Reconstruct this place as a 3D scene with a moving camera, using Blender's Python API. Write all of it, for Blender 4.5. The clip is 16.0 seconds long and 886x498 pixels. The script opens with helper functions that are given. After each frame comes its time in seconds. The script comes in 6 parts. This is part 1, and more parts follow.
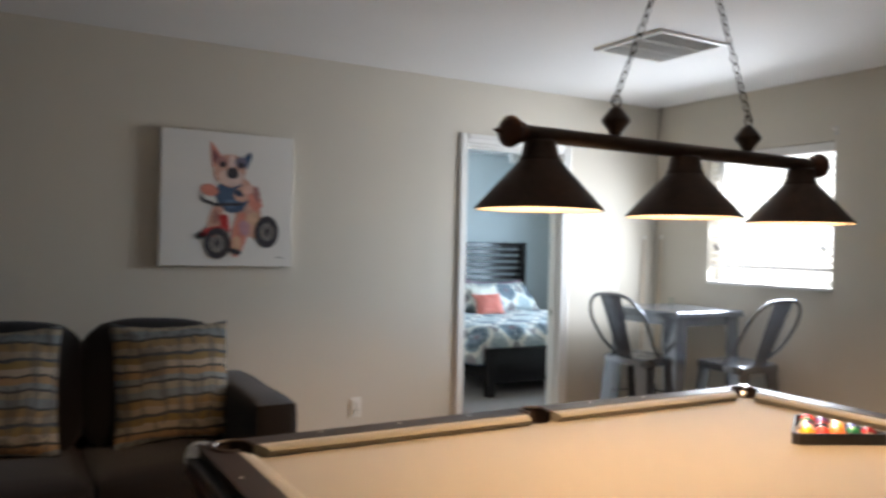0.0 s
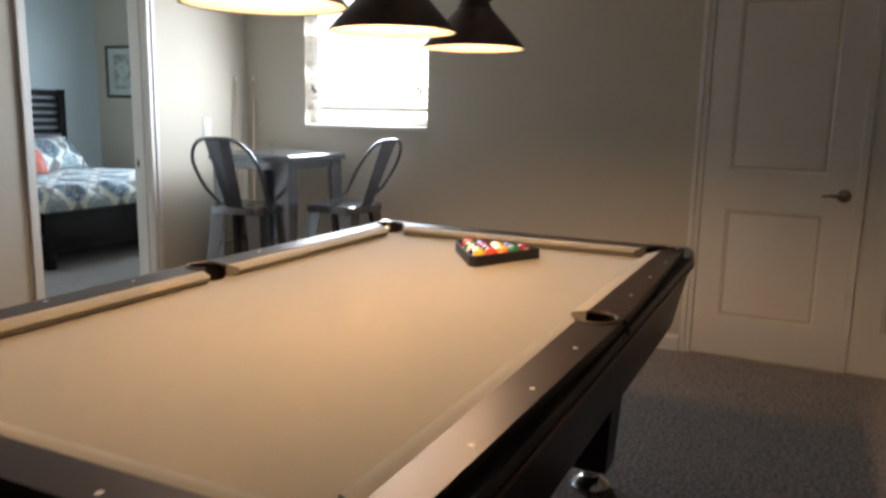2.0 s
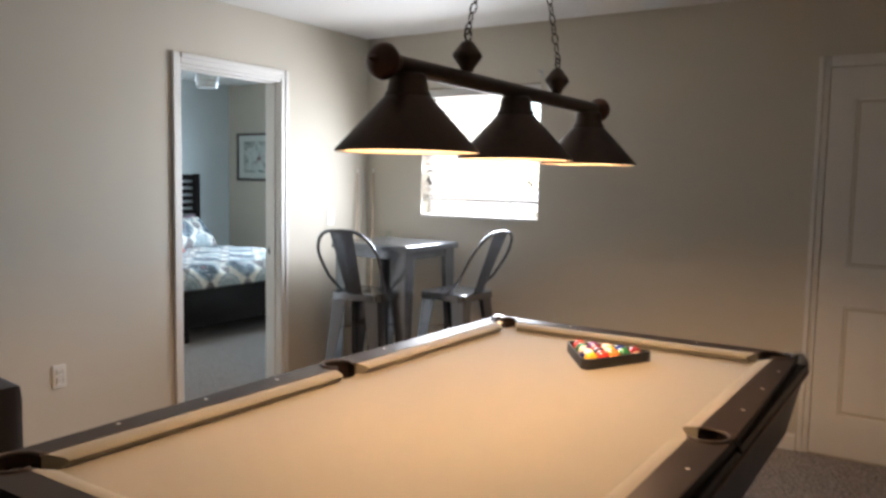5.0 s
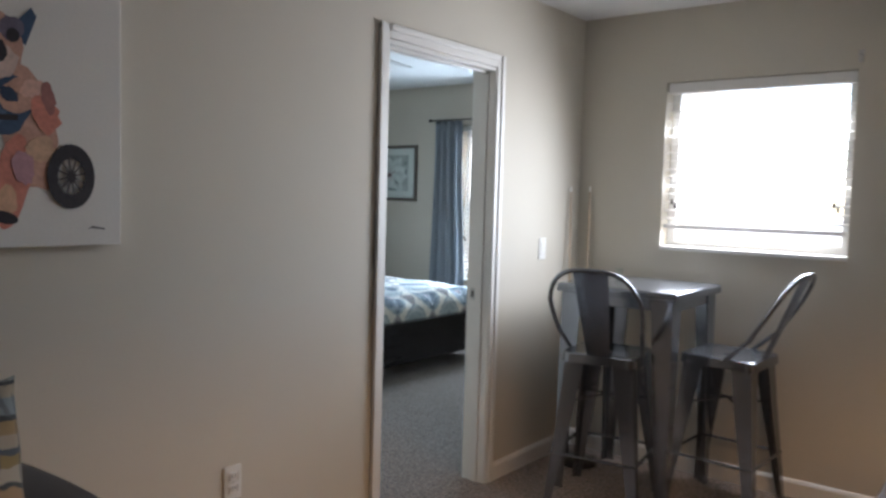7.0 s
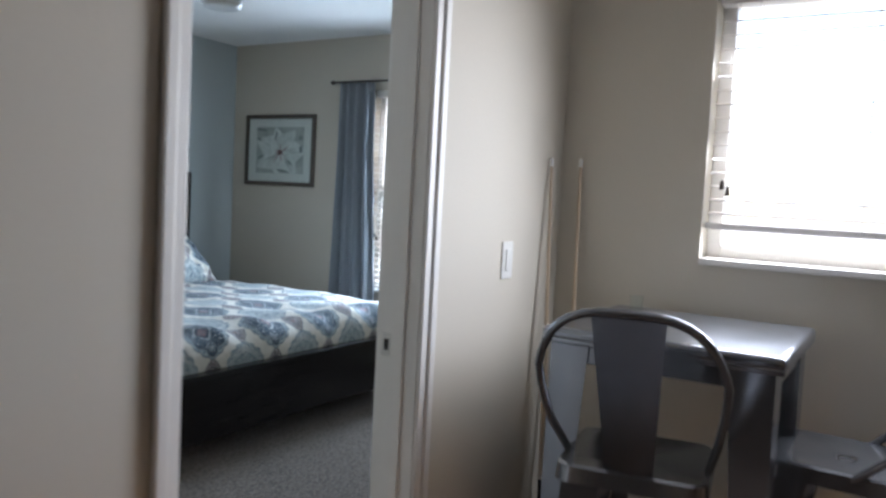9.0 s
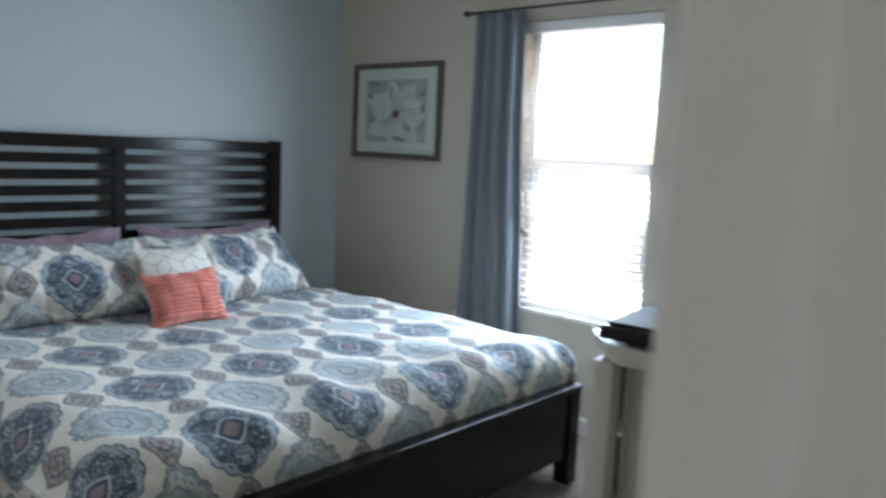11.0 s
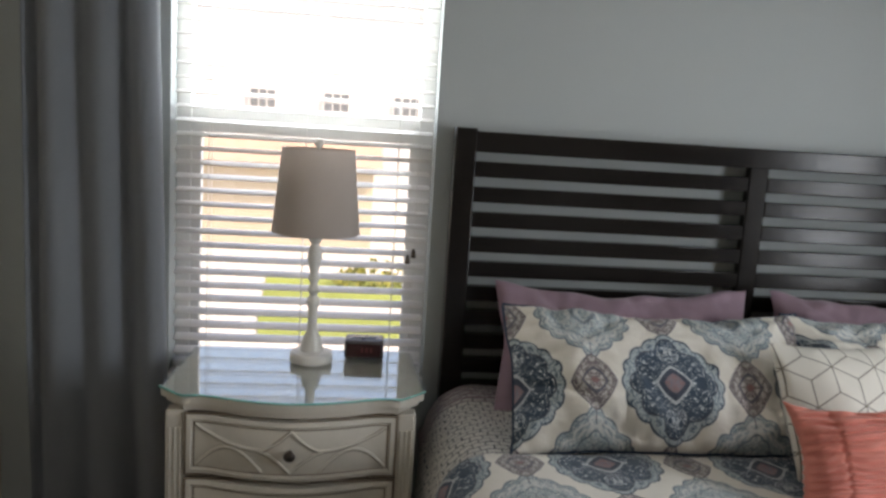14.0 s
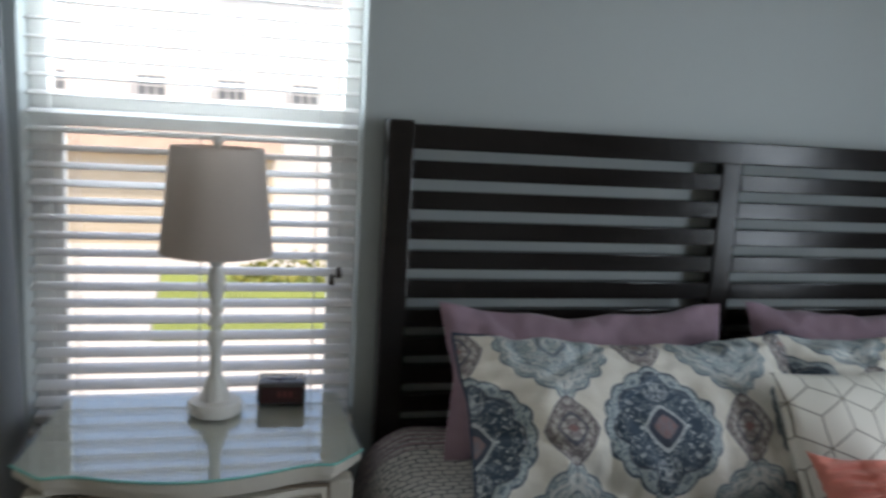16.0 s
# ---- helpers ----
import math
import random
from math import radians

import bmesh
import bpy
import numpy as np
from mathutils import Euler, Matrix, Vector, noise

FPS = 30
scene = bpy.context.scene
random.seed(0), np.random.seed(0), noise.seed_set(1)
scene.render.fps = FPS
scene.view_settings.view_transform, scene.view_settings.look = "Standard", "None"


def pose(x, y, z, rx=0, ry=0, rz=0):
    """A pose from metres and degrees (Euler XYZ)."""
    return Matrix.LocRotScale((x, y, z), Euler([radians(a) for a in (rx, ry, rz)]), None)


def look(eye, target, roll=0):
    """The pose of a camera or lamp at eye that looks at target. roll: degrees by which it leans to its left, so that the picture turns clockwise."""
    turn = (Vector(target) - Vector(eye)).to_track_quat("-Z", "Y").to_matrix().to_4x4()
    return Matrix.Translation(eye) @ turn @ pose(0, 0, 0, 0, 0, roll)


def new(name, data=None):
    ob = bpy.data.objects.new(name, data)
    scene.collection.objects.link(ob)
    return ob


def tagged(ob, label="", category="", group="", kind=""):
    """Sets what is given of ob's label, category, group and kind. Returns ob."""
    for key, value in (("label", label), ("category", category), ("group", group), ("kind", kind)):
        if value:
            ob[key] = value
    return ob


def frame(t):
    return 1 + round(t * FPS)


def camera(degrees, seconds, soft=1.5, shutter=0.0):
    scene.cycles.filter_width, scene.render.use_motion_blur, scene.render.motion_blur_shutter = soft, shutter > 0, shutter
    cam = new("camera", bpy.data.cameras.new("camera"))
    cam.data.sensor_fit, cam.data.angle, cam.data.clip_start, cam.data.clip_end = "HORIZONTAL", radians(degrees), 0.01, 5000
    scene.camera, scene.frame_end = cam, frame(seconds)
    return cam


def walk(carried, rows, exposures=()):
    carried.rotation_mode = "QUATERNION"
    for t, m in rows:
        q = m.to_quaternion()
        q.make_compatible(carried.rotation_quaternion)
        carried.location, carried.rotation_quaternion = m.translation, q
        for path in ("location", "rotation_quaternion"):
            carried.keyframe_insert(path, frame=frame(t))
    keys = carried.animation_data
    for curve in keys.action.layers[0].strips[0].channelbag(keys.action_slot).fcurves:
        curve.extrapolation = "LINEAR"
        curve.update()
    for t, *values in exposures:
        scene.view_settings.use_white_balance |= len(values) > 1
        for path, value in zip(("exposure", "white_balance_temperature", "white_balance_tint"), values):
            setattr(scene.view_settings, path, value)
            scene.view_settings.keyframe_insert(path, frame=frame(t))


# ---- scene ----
cam = camera(59.8, 16.0, soft=2.7, shutter=0.4)
PATH = [
    (0, (-2.573, -4.135, 1.386), (-1.573, -2.404, 1.374), 1.3),
    (0.5, (-2.479, -3.892, 1.373), (-1.1, -2.443, 1.356), 1.1),
    (1, (-2.478, -3.659, 1.369), (-0.752, -2.651, 1.303), 1.0),
    (1.5, (-2.513, -3.544, 1.301), (-0.716, -2.689, 1.1), 1.1),
    (2, (-2.666, -3.552, 1.274), (-0.887, -2.709, 0.925), 1.2),
    (2.5, (-2.814, -3.612, 1.281), (-1.061, -2.782, 0.793), 1.3),
    (3, (-2.861, -3.686, 1.316), (-1.127, -2.848, 0.776), 1.3),
    (3.2, (-2.888, -3.713, 1.332), (-1.161, -2.859, 0.796), 1.4),
    (5.3, (-2.79, -3.508, 1.424), (-1.143, -2.382, 1.292), 1.5),
    (5.5, (-2.758, -3.378, 1.426), (-1.141, -2.209, 1.293), 1.4),
    (6, (-2.639, -2.974, 1.415), (-1.058, -1.757, 1.279), 1.6),
    (6.5, (-2.46, -2.532, 1.413), (-0.888, -1.303, 1.277), 1.7),
    (7, (-2.332, -2.109, 1.402), (-0.759, -0.881, 1.27), 1.6),
    (7.5, (-2.071, -1.729, 1.381), (-0.49, -0.512, 1.241), 1.5),
    (8, (-1.838, -1.463, 1.402), (-0.22, -0.298, 1.249), 1.3),
    (8.5, (-1.466, -1.239, 1.369), (0.228, -0.186, 1.221), 1.7),
    (8.7, (-1.239, -1.182, 1.324), (0.469, -0.151, 1.188), 2.7),
    (10.8, (0.342, -0.108, 1.469), (1.898, 1.124, 1.21), 2.9),
    (11, (0.452, -0.008, 1.443), (1.93, 1.313, 1.182), 2.7),
    (11.5, (0.584, 0.299, 1.481), (1.848, 1.823, 1.201), 3.0),
    (12, (0.664, 0.58, 1.471), (1.698, 2.268, 1.185), 3.0),
    (12.5, (0.792, 0.816, 1.463), (1.644, 2.601, 1.167), 3.1),
    (13, (0.938, 1.028, 1.446), (1.435, 2.945, 1.162), 3.1),
    (13.5, (0.928, 1.299, 1.410), (1.245, 3.254, 1.135), 3.5),
    (14, (1.001, 1.525, 1.415), (1.234, 3.489, 1.114), 3.6),
    (14.5, (1.084, 1.716, 1.417), (1.255, 3.685, 1.111), 3.6),
    (15, (1.093, 1.798, 1.415), (1.226, 3.768, 1.097), 3.5),
    (15.5, (1.015, 1.879, 1.420), (1.183, 3.846, 1.101), 3.5),
    (16, (0.971, 1.958, 1.422), (1.452, 3.873, 1.106), 3.3),
]
walk(cam, [(t, look(eye, target, roll)) for t, eye, target, roll in PATH], [(0, 3.31, 6200, 12), (1, 2.72, 6200, 10), (1.5, 2.88, 6250, 11), (2.2, 3.08, 6450, 12), (3, 3.42, 6900, 15), (5.5, 3.12, 6350, 14), (7, 2.8, 6250, 15), (8.5, 2.45, 6200, 17), (10.5, 2.6, 6500, 17), (11.5, 2.5, 6600, 18), (12.5, 2.52, 8000, 25), (13.5, 2.3, 8200, 25), (14.5, 2.3, 7750, 23), (15.5, 2.22, 7250, 20), (16, 2.02, 7250, 20)])

# ---- light ----
world = bpy.data.worlds.new("sky")
scene.world = world
world.use_nodes = True
_wn = world.node_tree.nodes
_sky = _wn.new("ShaderNodeTexSky")
_sky.sky_type, _sky.sun_disc = "NISHITA", False
_sky.sun_elevation, _sky.sun_rotation = radians(54.7), radians(114)
_wn["Background"].inputs[1].default_value = 0.11
world.node_tree.links.new(_sky.outputs[0], _wn["Background"].inputs[0])


def lamp(name, kind, energy, m, color=(1, 1, 1), **size):
    data = bpy.data.lights.new(name, kind)
    data.energy, data.color = energy, color
    if kind == "AREA":
        data.shape, data.size, data.size_y = "RECTANGLE", size["w"], size["h"]
        data.spread = radians(size.get("spread", 180))
    elif kind == "POINT":
        data.shadow_soft_size = size["r"]
    else:
        data.angle = size["angle"]
    ob = new(name, data)
    ob.matrix_world = m
    return ob


lamp("sun", "SUN", 2.0, look((20, -9, 31), (0, 0, 0)), (1.0, 0.95, 0.87), angle=radians(0.5))
# skylight slanting down through the blinds of the three windows, a strip to each third of an opening
for k in (-1, 0, 1):
    lamp("window_daylight", "AREA", 1.65, pose(1.605, -0.945, 1.61 + 0.28 * k, 0, 66, 0), (0.87, 0.94, 1.0), w=0.26, h=0.88, spread=165)
    lamp("bedroom_daylight", "AREA", 3.7, pose(3.835, 2.05, 1.36 + 0.49 * k, 0, 68, 0), (0.62, 0.83, 1.0), w=0.44, h=0.64)
lamp("bedside_daylight", "AREA", 4.6, pose(0.84, 4.155, 1.74, -80, 0, 0), (0.66, 0.85, 1.0), w=0.76, h=0.68)

# ---- materials ----


def shader(name):
    m = bpy.data.materials.new(name)
    m.use_nodes = True
    nt = m.node_tree
    return m, nt, nt.nodes["Principled BSDF"]


def node(nt, kind, **inputs):
    n = nt.nodes.new(kind)
    for k, v in inputs.items():
        key = int(k[1:]) if k[0] == "i" and k[1:].isdigit() else k.replace("_", " ")
        if isinstance(v, bpy.types.NodeSocket):
            nt.links.new(v, n.inputs[key])
        else:
            n.inputs[key].default_value = v
    return n


def calc(nt, op, a, b=0.0, c=0.0):
    n = nt.nodes.new("ShaderNodeMath")
    n.operation = op
    for i, v in enumerate((a, b, c)):
        if isinstance(v, bpy.types.NodeSocket):
            nt.links.new(v, n.inputs[i])
        else:
            n.inputs[i].default_value = v
    return n.outputs[0]


def blend(nt, fac, a, b, kind="MIX"):
    n = nt.nodes.new("ShaderNodeMix")
    n.data_type, n.blend_type = "RGBA", kind
    for key, v in ((0, fac), (6, a), (7, b)):
        if isinstance(v, bpy.types.NodeSocket):
            nt.links.new(v, n.inputs[key])
        else:
            n.inputs[key].default_value = v if key == 0 else (*v[:3], 1)
    return n.outputs[2]


def coords(nt, scale=(1, 1, 1), kind="Object"):
    tc = nt.nodes.new("ShaderNodeTexCoord")
    mp = node(nt, "ShaderNodeMapping", i0=tc.outputs[kind])
    mp.inputs["Scale"].default_value = scale
    return mp.outputs[0]


def surf(name, col, rough=0.5, metal=0.0, var=0.10, vscale=3.0, grain=150.0, gvar=0.06, bump=0.15, depth=0.002, stretch=(1, 1, 1), spec=0.5, coat=0.0, sheen=0.0, rvar=0.1):
    """A surface with broad stains, fine grain and relief."""
    m, nt, b = shader(name)
    co = coords(nt, stretch)
    big = node(nt, "ShaderNodeTexNoise", Vector=co, Scale=vscale, Detail=4.0, Roughness=0.6).outputs[0]
    fine = node(nt, "ShaderNodeTexNoise", Vector=co, Scale=grain, Detail=3.0).outputs[0]
    f = calc(nt, "ADD", calc(nt, "MULTIPLY", calc(nt, "SUBTRACT", big, 0.5), 2 * var), calc(nt, "MULTIPLY", calc(nt, "SUBTRACT", fine, 0.5), 2 * gvar))
    f = calc(nt, "MAXIMUM", calc(nt, "ADD", f, 1.0), 0.12)
    g = nt.nodes.new("ShaderNodeVectorMath")
    g.operation = "SCALE"
    g.inputs[0].default_value = col
    nt.links.new(f, g.inputs["Scale"])
    nt.links.new(g.outputs[0], b.inputs["Base Color"])
    nt.links.new(calc(nt, "ADD", rough - rvar / 2, calc(nt, "MULTIPLY", big, rvar)), b.inputs["Roughness"])
    b.inputs["Metallic"].default_value = metal
    b.inputs["Specular IOR Level"].default_value = spec
    b.inputs["Coat Weight"].default_value = coat
    b.inputs["Sheen Weight"].default_value = sheen
    if bump:
        bp = node(nt, "ShaderNodeBump", Strength=bump, Distance=depth, Height=fine)
        nt.links.new(bp.outputs[0], b.inputs["Normal"])
    return m


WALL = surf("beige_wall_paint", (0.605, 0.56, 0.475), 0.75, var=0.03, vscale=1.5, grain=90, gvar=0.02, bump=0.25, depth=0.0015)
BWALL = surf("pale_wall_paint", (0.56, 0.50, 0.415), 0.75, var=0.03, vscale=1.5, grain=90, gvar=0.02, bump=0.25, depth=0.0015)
BLUE = surf("blue_grey_wall_paint", (0.46, 0.50, 0.50), 0.7, var=0.03, vscale=1.5, grain=90, gvar=0.02, bump=0.25, depth=0.0015)
CEIL = surf("white_ceiling_texture", (0.80, 0.79, 0.77), 0.9, var=0.02, vscale=2, grain=45, gvar=0.03, bump=0.6, depth=0.003)
TRIM = surf("white_trim_paint", (0.78, 0.76, 0.72), 0.42, var=0.03, vscale=2, grain=60, gvar=0.02, bump=0.05)
CARPET = surf("taupe_carpet", (0.188, 0.146, 0.121), 0.95, var=0.42, vscale=11, grain=60, gvar=1.9, bump=1.0, depth=0.016, sheen=0.3, spec=0.1)
VINYL = surf("white_vinyl", (0.80, 0.80, 0.78), 0.4, var=0.02, bump=0.03)
SLAT = surf("white_faux_wood_slat", (0.78, 0.76, 0.73), 0.45, var=0.04, vscale=4, stretch=(1, 12, 12), bump=0.05)
# near-black colour that paints in the shade of holes and slots
SHADOW = surf("recess_shade", (0.03, 0.03, 0.03), 0.9, bump=0)
ESPRESSO = surf("espresso_wood", (0.012, 0.0092, 0.0085), 0.19, var=0.35, vscale=3, grain=60, gvar=0.25, stretch=(1, 9, 9), bump=0.06, spec=0.22)
BLACK = surf("black_laminate", (0.025, 0.018, 0.0155), 0.36, var=0.25, vscale=4, grain=120, gvar=0.2, bump=0.05, spec=0.2)
FELT = surf("camel_table_cloth", (0.222, 0.205, 0.158), 0.95, var=0.07, vscale=2.2, grain=420, gvar=0.12, bump=0.35, depth=0.001, sheen=0.4, spec=0.1)
LEATHER = surf("dark_brown_leather", (0.045, 0.034, 0.029), 0.4, var=0.3, vscale=30, bump=0.2)
RUBBER = surf("black_rubber", (0.02, 0.02, 0.02), 0.6, var=0.1, bump=0.1)
CHROME = surf("chrome", (0.80, 0.78, 0.75), 0.2, 1.0, var=0.05, bump=0.02)
PEARL = surf("pearl_inlay", (0.75, 0.73, 0.68), 0.3, bump=0)
BRONZE = surf("aged_bronze", (0.085, 0.060, 0.046), 0.45, 0.6, var=0.35, vscale=14, grain=90, gvar=0.2, bump=0.15)
COPPER = surf("rubbed_copper", (0.135, 0.075, 0.057), 0.38, 0.85, var=0.35, vscale=25, bump=0.1)
SHADEIN = surf("cream_shade_lining", (0.80, 0.70, 0.55), 0.6, bump=0)
GUNMETAL = surf("gunmetal_steel", (0.25, 0.262, 0.285), 0.21, 0.86, var=0.18, vscale=9, grain=60, gvar=0.12, bump=0.06, stretch=(1, 1, 0.4))
PLASTIC = surf("white_plastic", (0.78, 0.77, 0.73), 0.35, var=0.02, bump=0)
SOFA = surf("charcoal_sofa_fabric", (0.0125, 0.0105, 0.0105), 0.95, var=0.14, vscale=5, grain=260, gvar=0.4, bump=0.5, depth=0.0015, sheen=0.12, spec=0.2)
MAPLE = surf("maple_cue_wood", (0.52, 0.41, 0.29), 0.35, var=0.12, vscale=8, stretch=(9, 9, 1), bump=0.02, coat=0.4)
MAUVE = surf("mauve_cotton", (0.33, 0.22, 0.27), 0.85, var=0.08, vscale=6, grain=350, gvar=0.1, bump=0.3, depth=0.001, sheen=0.2)
CORAL = surf("coral_pleated_cotton", (0.64, 0.20, 0.148), 0.8, var=0.08, vscale=9, grain=300, gvar=0.08, bump=0.25, depth=0.001, sheen=0.2)
CREAM = surf("antiqued_cream_paint", (0.62, 0.575, 0.50), 0.42, var=0.10, vscale=5, grain=60, gvar=0.05, bump=0.06)
GLAZE = surf("brown_glaze_and_gap_shade", (0.22, 0.165, 0.12), 0.5, var=0.2, vscale=20, bump=0.05)
PEWTER = surf("antique_pewter", (0.085, 0.07, 0.062), 0.4, 0.85, var=0.25, vscale=40, bump=0.1)
LEVER = surf("aged_nickel", (0.30, 0.25, 0.21), 0.32, 0.95, var=0.15, vscale=30, bump=0.05)
PLATE = surf("dull_gold_plate", (0.20, 0.14, 0.075), 0.5, 0.4, var=0.15, vscale=30, bump=0.05)
LINEN = surf("taupe_linen_shade", (0.62, 0.56, 0.52), 0.9, var=0.05, vscale=5, grain=300, gvar=0.15, bump=0.3, depth=0.001)
LAMPW = surf("white_turned_wood", (0.74, 0.72, 0.68), 0.4, var=0.06, vscale=12, bump=0.04)
CURTAIN = surf("slate_blue_curtain", (0.24, 0.258, 0.28), 0.85, var=0.10, vscale=5, grain=300, gvar=0.12, bump=0.3, depth=0.001, sheen=0.25)
FRAMEW = surf("grey_brown_frame_wood", (0.10, 0.075, 0.058), 0.45, var=0.25, vscale=5, stretch=(6, 1, 6), bump=0.08)
MAT = surf("white_mat_board", (0.74, 0.72, 0.68), 0.85, var=0.02, bump=0.02)
NICKEL = surf("brushed_nickel", (0.55, 0.54, 0.52), 0.28, 1.0, var=0.06, bump=0.03)
MATTRESS = surf("white_mattress_ticking", (0.7, 0.69, 0.67), 0.9, var=0.05, bump=0.2)
BLADE = surf("pale_fan_blade", (0.62, 0.60, 0.57), 0.5, var=0.08, vscale=4, stretch=(1, 8, 8), bump=0.03)


def glass(name, tint=(1, 1, 1), rough=0.0):
    """A thin clear pane: straight through, with the gloss of glass."""
    m, nt, b = shader(name)
    tr = node(nt, "ShaderNodeBsdfTransparent", Color=(*tint, 1))
    gl = node(nt, "ShaderNodeBsdfGlossy", Roughness=rough)
    lw = node(nt, "ShaderNodeLayerWeight", Blend=0.5)
    fr = calc(nt, "ADD", calc(nt, "MULTIPLY", calc(nt, "POWER", lw.outputs["Facing"], 5.0), 0.9), 0.045)
    mix = node(nt, "ShaderNodeMixShader", i0=fr, i1=tr.outputs[0], i2=gl.outputs[0])
    nt.links.new(mix.outputs[0], nt.nodes["Material Output"].inputs[0])
    return m


PANE = glass("window_glass", (0.97, 0.99, 0.98))


def translucent(m, col, share):
    """Lets some of the light from behind through a cloth."""
    nt = m.node_tree
    tl = node(nt, "ShaderNodeBsdfTranslucent", Color=(*col, 1))
    mix = node(nt, "ShaderNodeMixShader", i0=share, i1=nt.nodes["Principled BSDF"].outputs[0], i2=tl.outputs[0])
    nt.links.new(mix.outputs[0], nt.nodes["Material Output"].inputs[0])


translucent(LINEN, (0.72, 0.65, 0.60), 0.5)
translucent(CURTAIN, (0.30, 0.33, 0.36), 0.25)


def glow(name, col, strength):
    m, nt, b = shader(name)
    b.inputs["Base Color"].default_value = (*col, 1)
    b.inputs["Emission Color"].default_value = (*col, 1)
    b.inputs["Emission Strength"].default_value = strength
    return m


BULB = glow("lit_warm_bulb", (1.0, 0.72, 0.42), 10)

# ---- mesh helpers ----


def box(bm, x0, x1, y0, y1, z0, z1, bevel=0.0, segments=2, m=None):
    r = bmesh.ops.create_cube(bm, size=1)
    vs = r["verts"]
    for v in vs:
        v.co = Vector(((x0 + x1) / 2 + v.co.x * (x1 - x0), (y0 + y1) / 2 + v.co.y * (y1 - y0), (z0 + z1) / 2 + v.co.z * (z1 - z0)))
    if m is not None:
        bmesh.ops.transform(bm, matrix=m, verts=vs)
    if bevel:
        es = list({e for v in vs for e in v.link_edges})
        bmesh.ops.bevel(bm, geom=es, offset=bevel, segments=segments, affect="EDGES", profile=0.5)
    return bm


def boxed(*a, **k):
    return box(bmesh.new(), *a, **k)


def lathe(profile, steps=32, m=None, bm=None, caps=True):
    """Profile of (radius, height) turned round z."""
    bm = bm or bmesh.new()
    rings = []
    for r, z in profile:
        ring = [bm.verts.new((max(r, 1e-4) * math.cos(2 * math.pi * i / steps), max(r, 1e-4) * math.sin(2 * math.pi * i / steps), z)) for i in range(steps)]
        rings.append(ring)
    for a, b in zip(rings, rings[1:]):
        for i in range(steps):
            bm.faces.new((a[i], a[(i + 1) % steps], b[(i + 1) % steps], b[i]))
    if caps and profile[0][0] > 1e-3:
        bm.faces.new(rings[0][::-1])
    if caps and profile[-1][0] > 1e-3:
        bm.faces.new(rings[-1])
    if m is not None:
        bmesh.ops.transform(bm, matrix=m, verts=[v for r in rings for v in r])
    return bm


def tube(points, r, steps=10, closed=False, bm=None, r2=None):
    """A round bar along points; r2 squashes it across."""
    bm = bm or bmesh.new()
    pts = [Vector(p) for p in points]
    n = len(pts)
    rings = []
    up = Vector((0, 0, 1))
    for i, p in enumerate(pts):
        if closed:
            d = (pts[(i + 1) % n] - pts[i - 1]).normalized()
        else:
            d = (pts[min(i + 1, n - 1)] - pts[max(i - 1, 0)]).normalized()
        ref = up if abs(d.dot(up)) < 0.95 else Vector((1, 0, 0))
        s = d.cross(ref).normalized()
        u = s.cross(d)
        rr = r[i] if isinstance(r, (list, tuple)) else r
        rings.append([bm.verts.new(p + s * math.cos(2 * math.pi * k / steps) * rr + u * math.sin(2 * math.pi * k / steps) * (r2 or rr)) for k in range(steps)])
    pairs = list(zip(rings, rings[1:])) + ([(rings[-1], rings[0])] if closed else [])
    for a, b in pairs:
        for k in range(steps):
            bm.faces.new((a[k], a[(k + 1) % steps], b[(k + 1) % steps], b[k]))
    if not closed:
        bm.faces.new(rings[0][::-1])
        bm.faces.new(rings[-1])
    return bm


def prism(outline, z0, z1, bevel=0.0, bm=None):
    """A flat outline of (x, y) raised from z0 to z1."""
    bm = bm or bmesh.new()
    lo = [bm.verts.new((x, y, z0)) for x, y in outline]
    hi = [bm.verts.new((x, y, z1)) for x, y in outline]
    n = len(lo)
    bm.faces.new(lo[::-1])
    top = bm.faces.new(hi)
    for i in range(n):
        bm.faces.new((lo[i], lo[(i + 1) % n], hi[(i + 1) % n], hi[i]))
    if bevel:
        bmesh.ops.bevel(bm, geom=list(top.edges), offset=bevel, segments=2, affect="EDGES")
    return bm


def smooth_mesh(me, angle=40):
    me.set_sharp_from_angle(angle=radians(angle))


def mesh_of(name, bm, material):
    bmesh.ops.recalc_face_normals(bm, faces=bm.faces)
    me = bpy.data.meshes.new(name)
    bm.to_mesh(me)
    bm.free()
    for p in me.polygons:
        p.use_smooth = True
    smooth_mesh(me)
    # planed faces stay flat between their rounded edges
    square = [p for p in me.polygons if max(map(abs, p.normal)) > 0.9999]
    if sum(p.area for p in square) > 0.7 * sum(p.area for p in me.polygons):
        for p in square:
            p.use_smooth = False
    me.materials.append(material)
    return me


def part(name, bm, material, parent=None, label=""):
    ob = new(name, mesh_of(name, bm, material))
    ob.parent = parent
    return tagged(ob, label)


def thing(name, m, label, category, group=""):
    ob = new(name)
    ob.empty_display_size = 0.1
    ob.matrix_world = m
    return tagged(ob, label, category, group)


def structure(name, bm, material, label):
    return tagged(part(name, bm, material), label, name.split("_")[0], kind="structure")


def solid(name, bm, material, m, label, category, group=""):
    ob = part(name, bm, material)
    ob.matrix_world = m
    return tagged(ob, label, category, group)


# ---- the two rooms ----
LC, BC = 2.418, 2.53            # ceilings
NY, EX, BW = 3.99, 3.83, -0.085  # bedroom north, east and west walls
LX, LS, LW = 1.62, -6.6, -5.2  # living room east, south and west walls


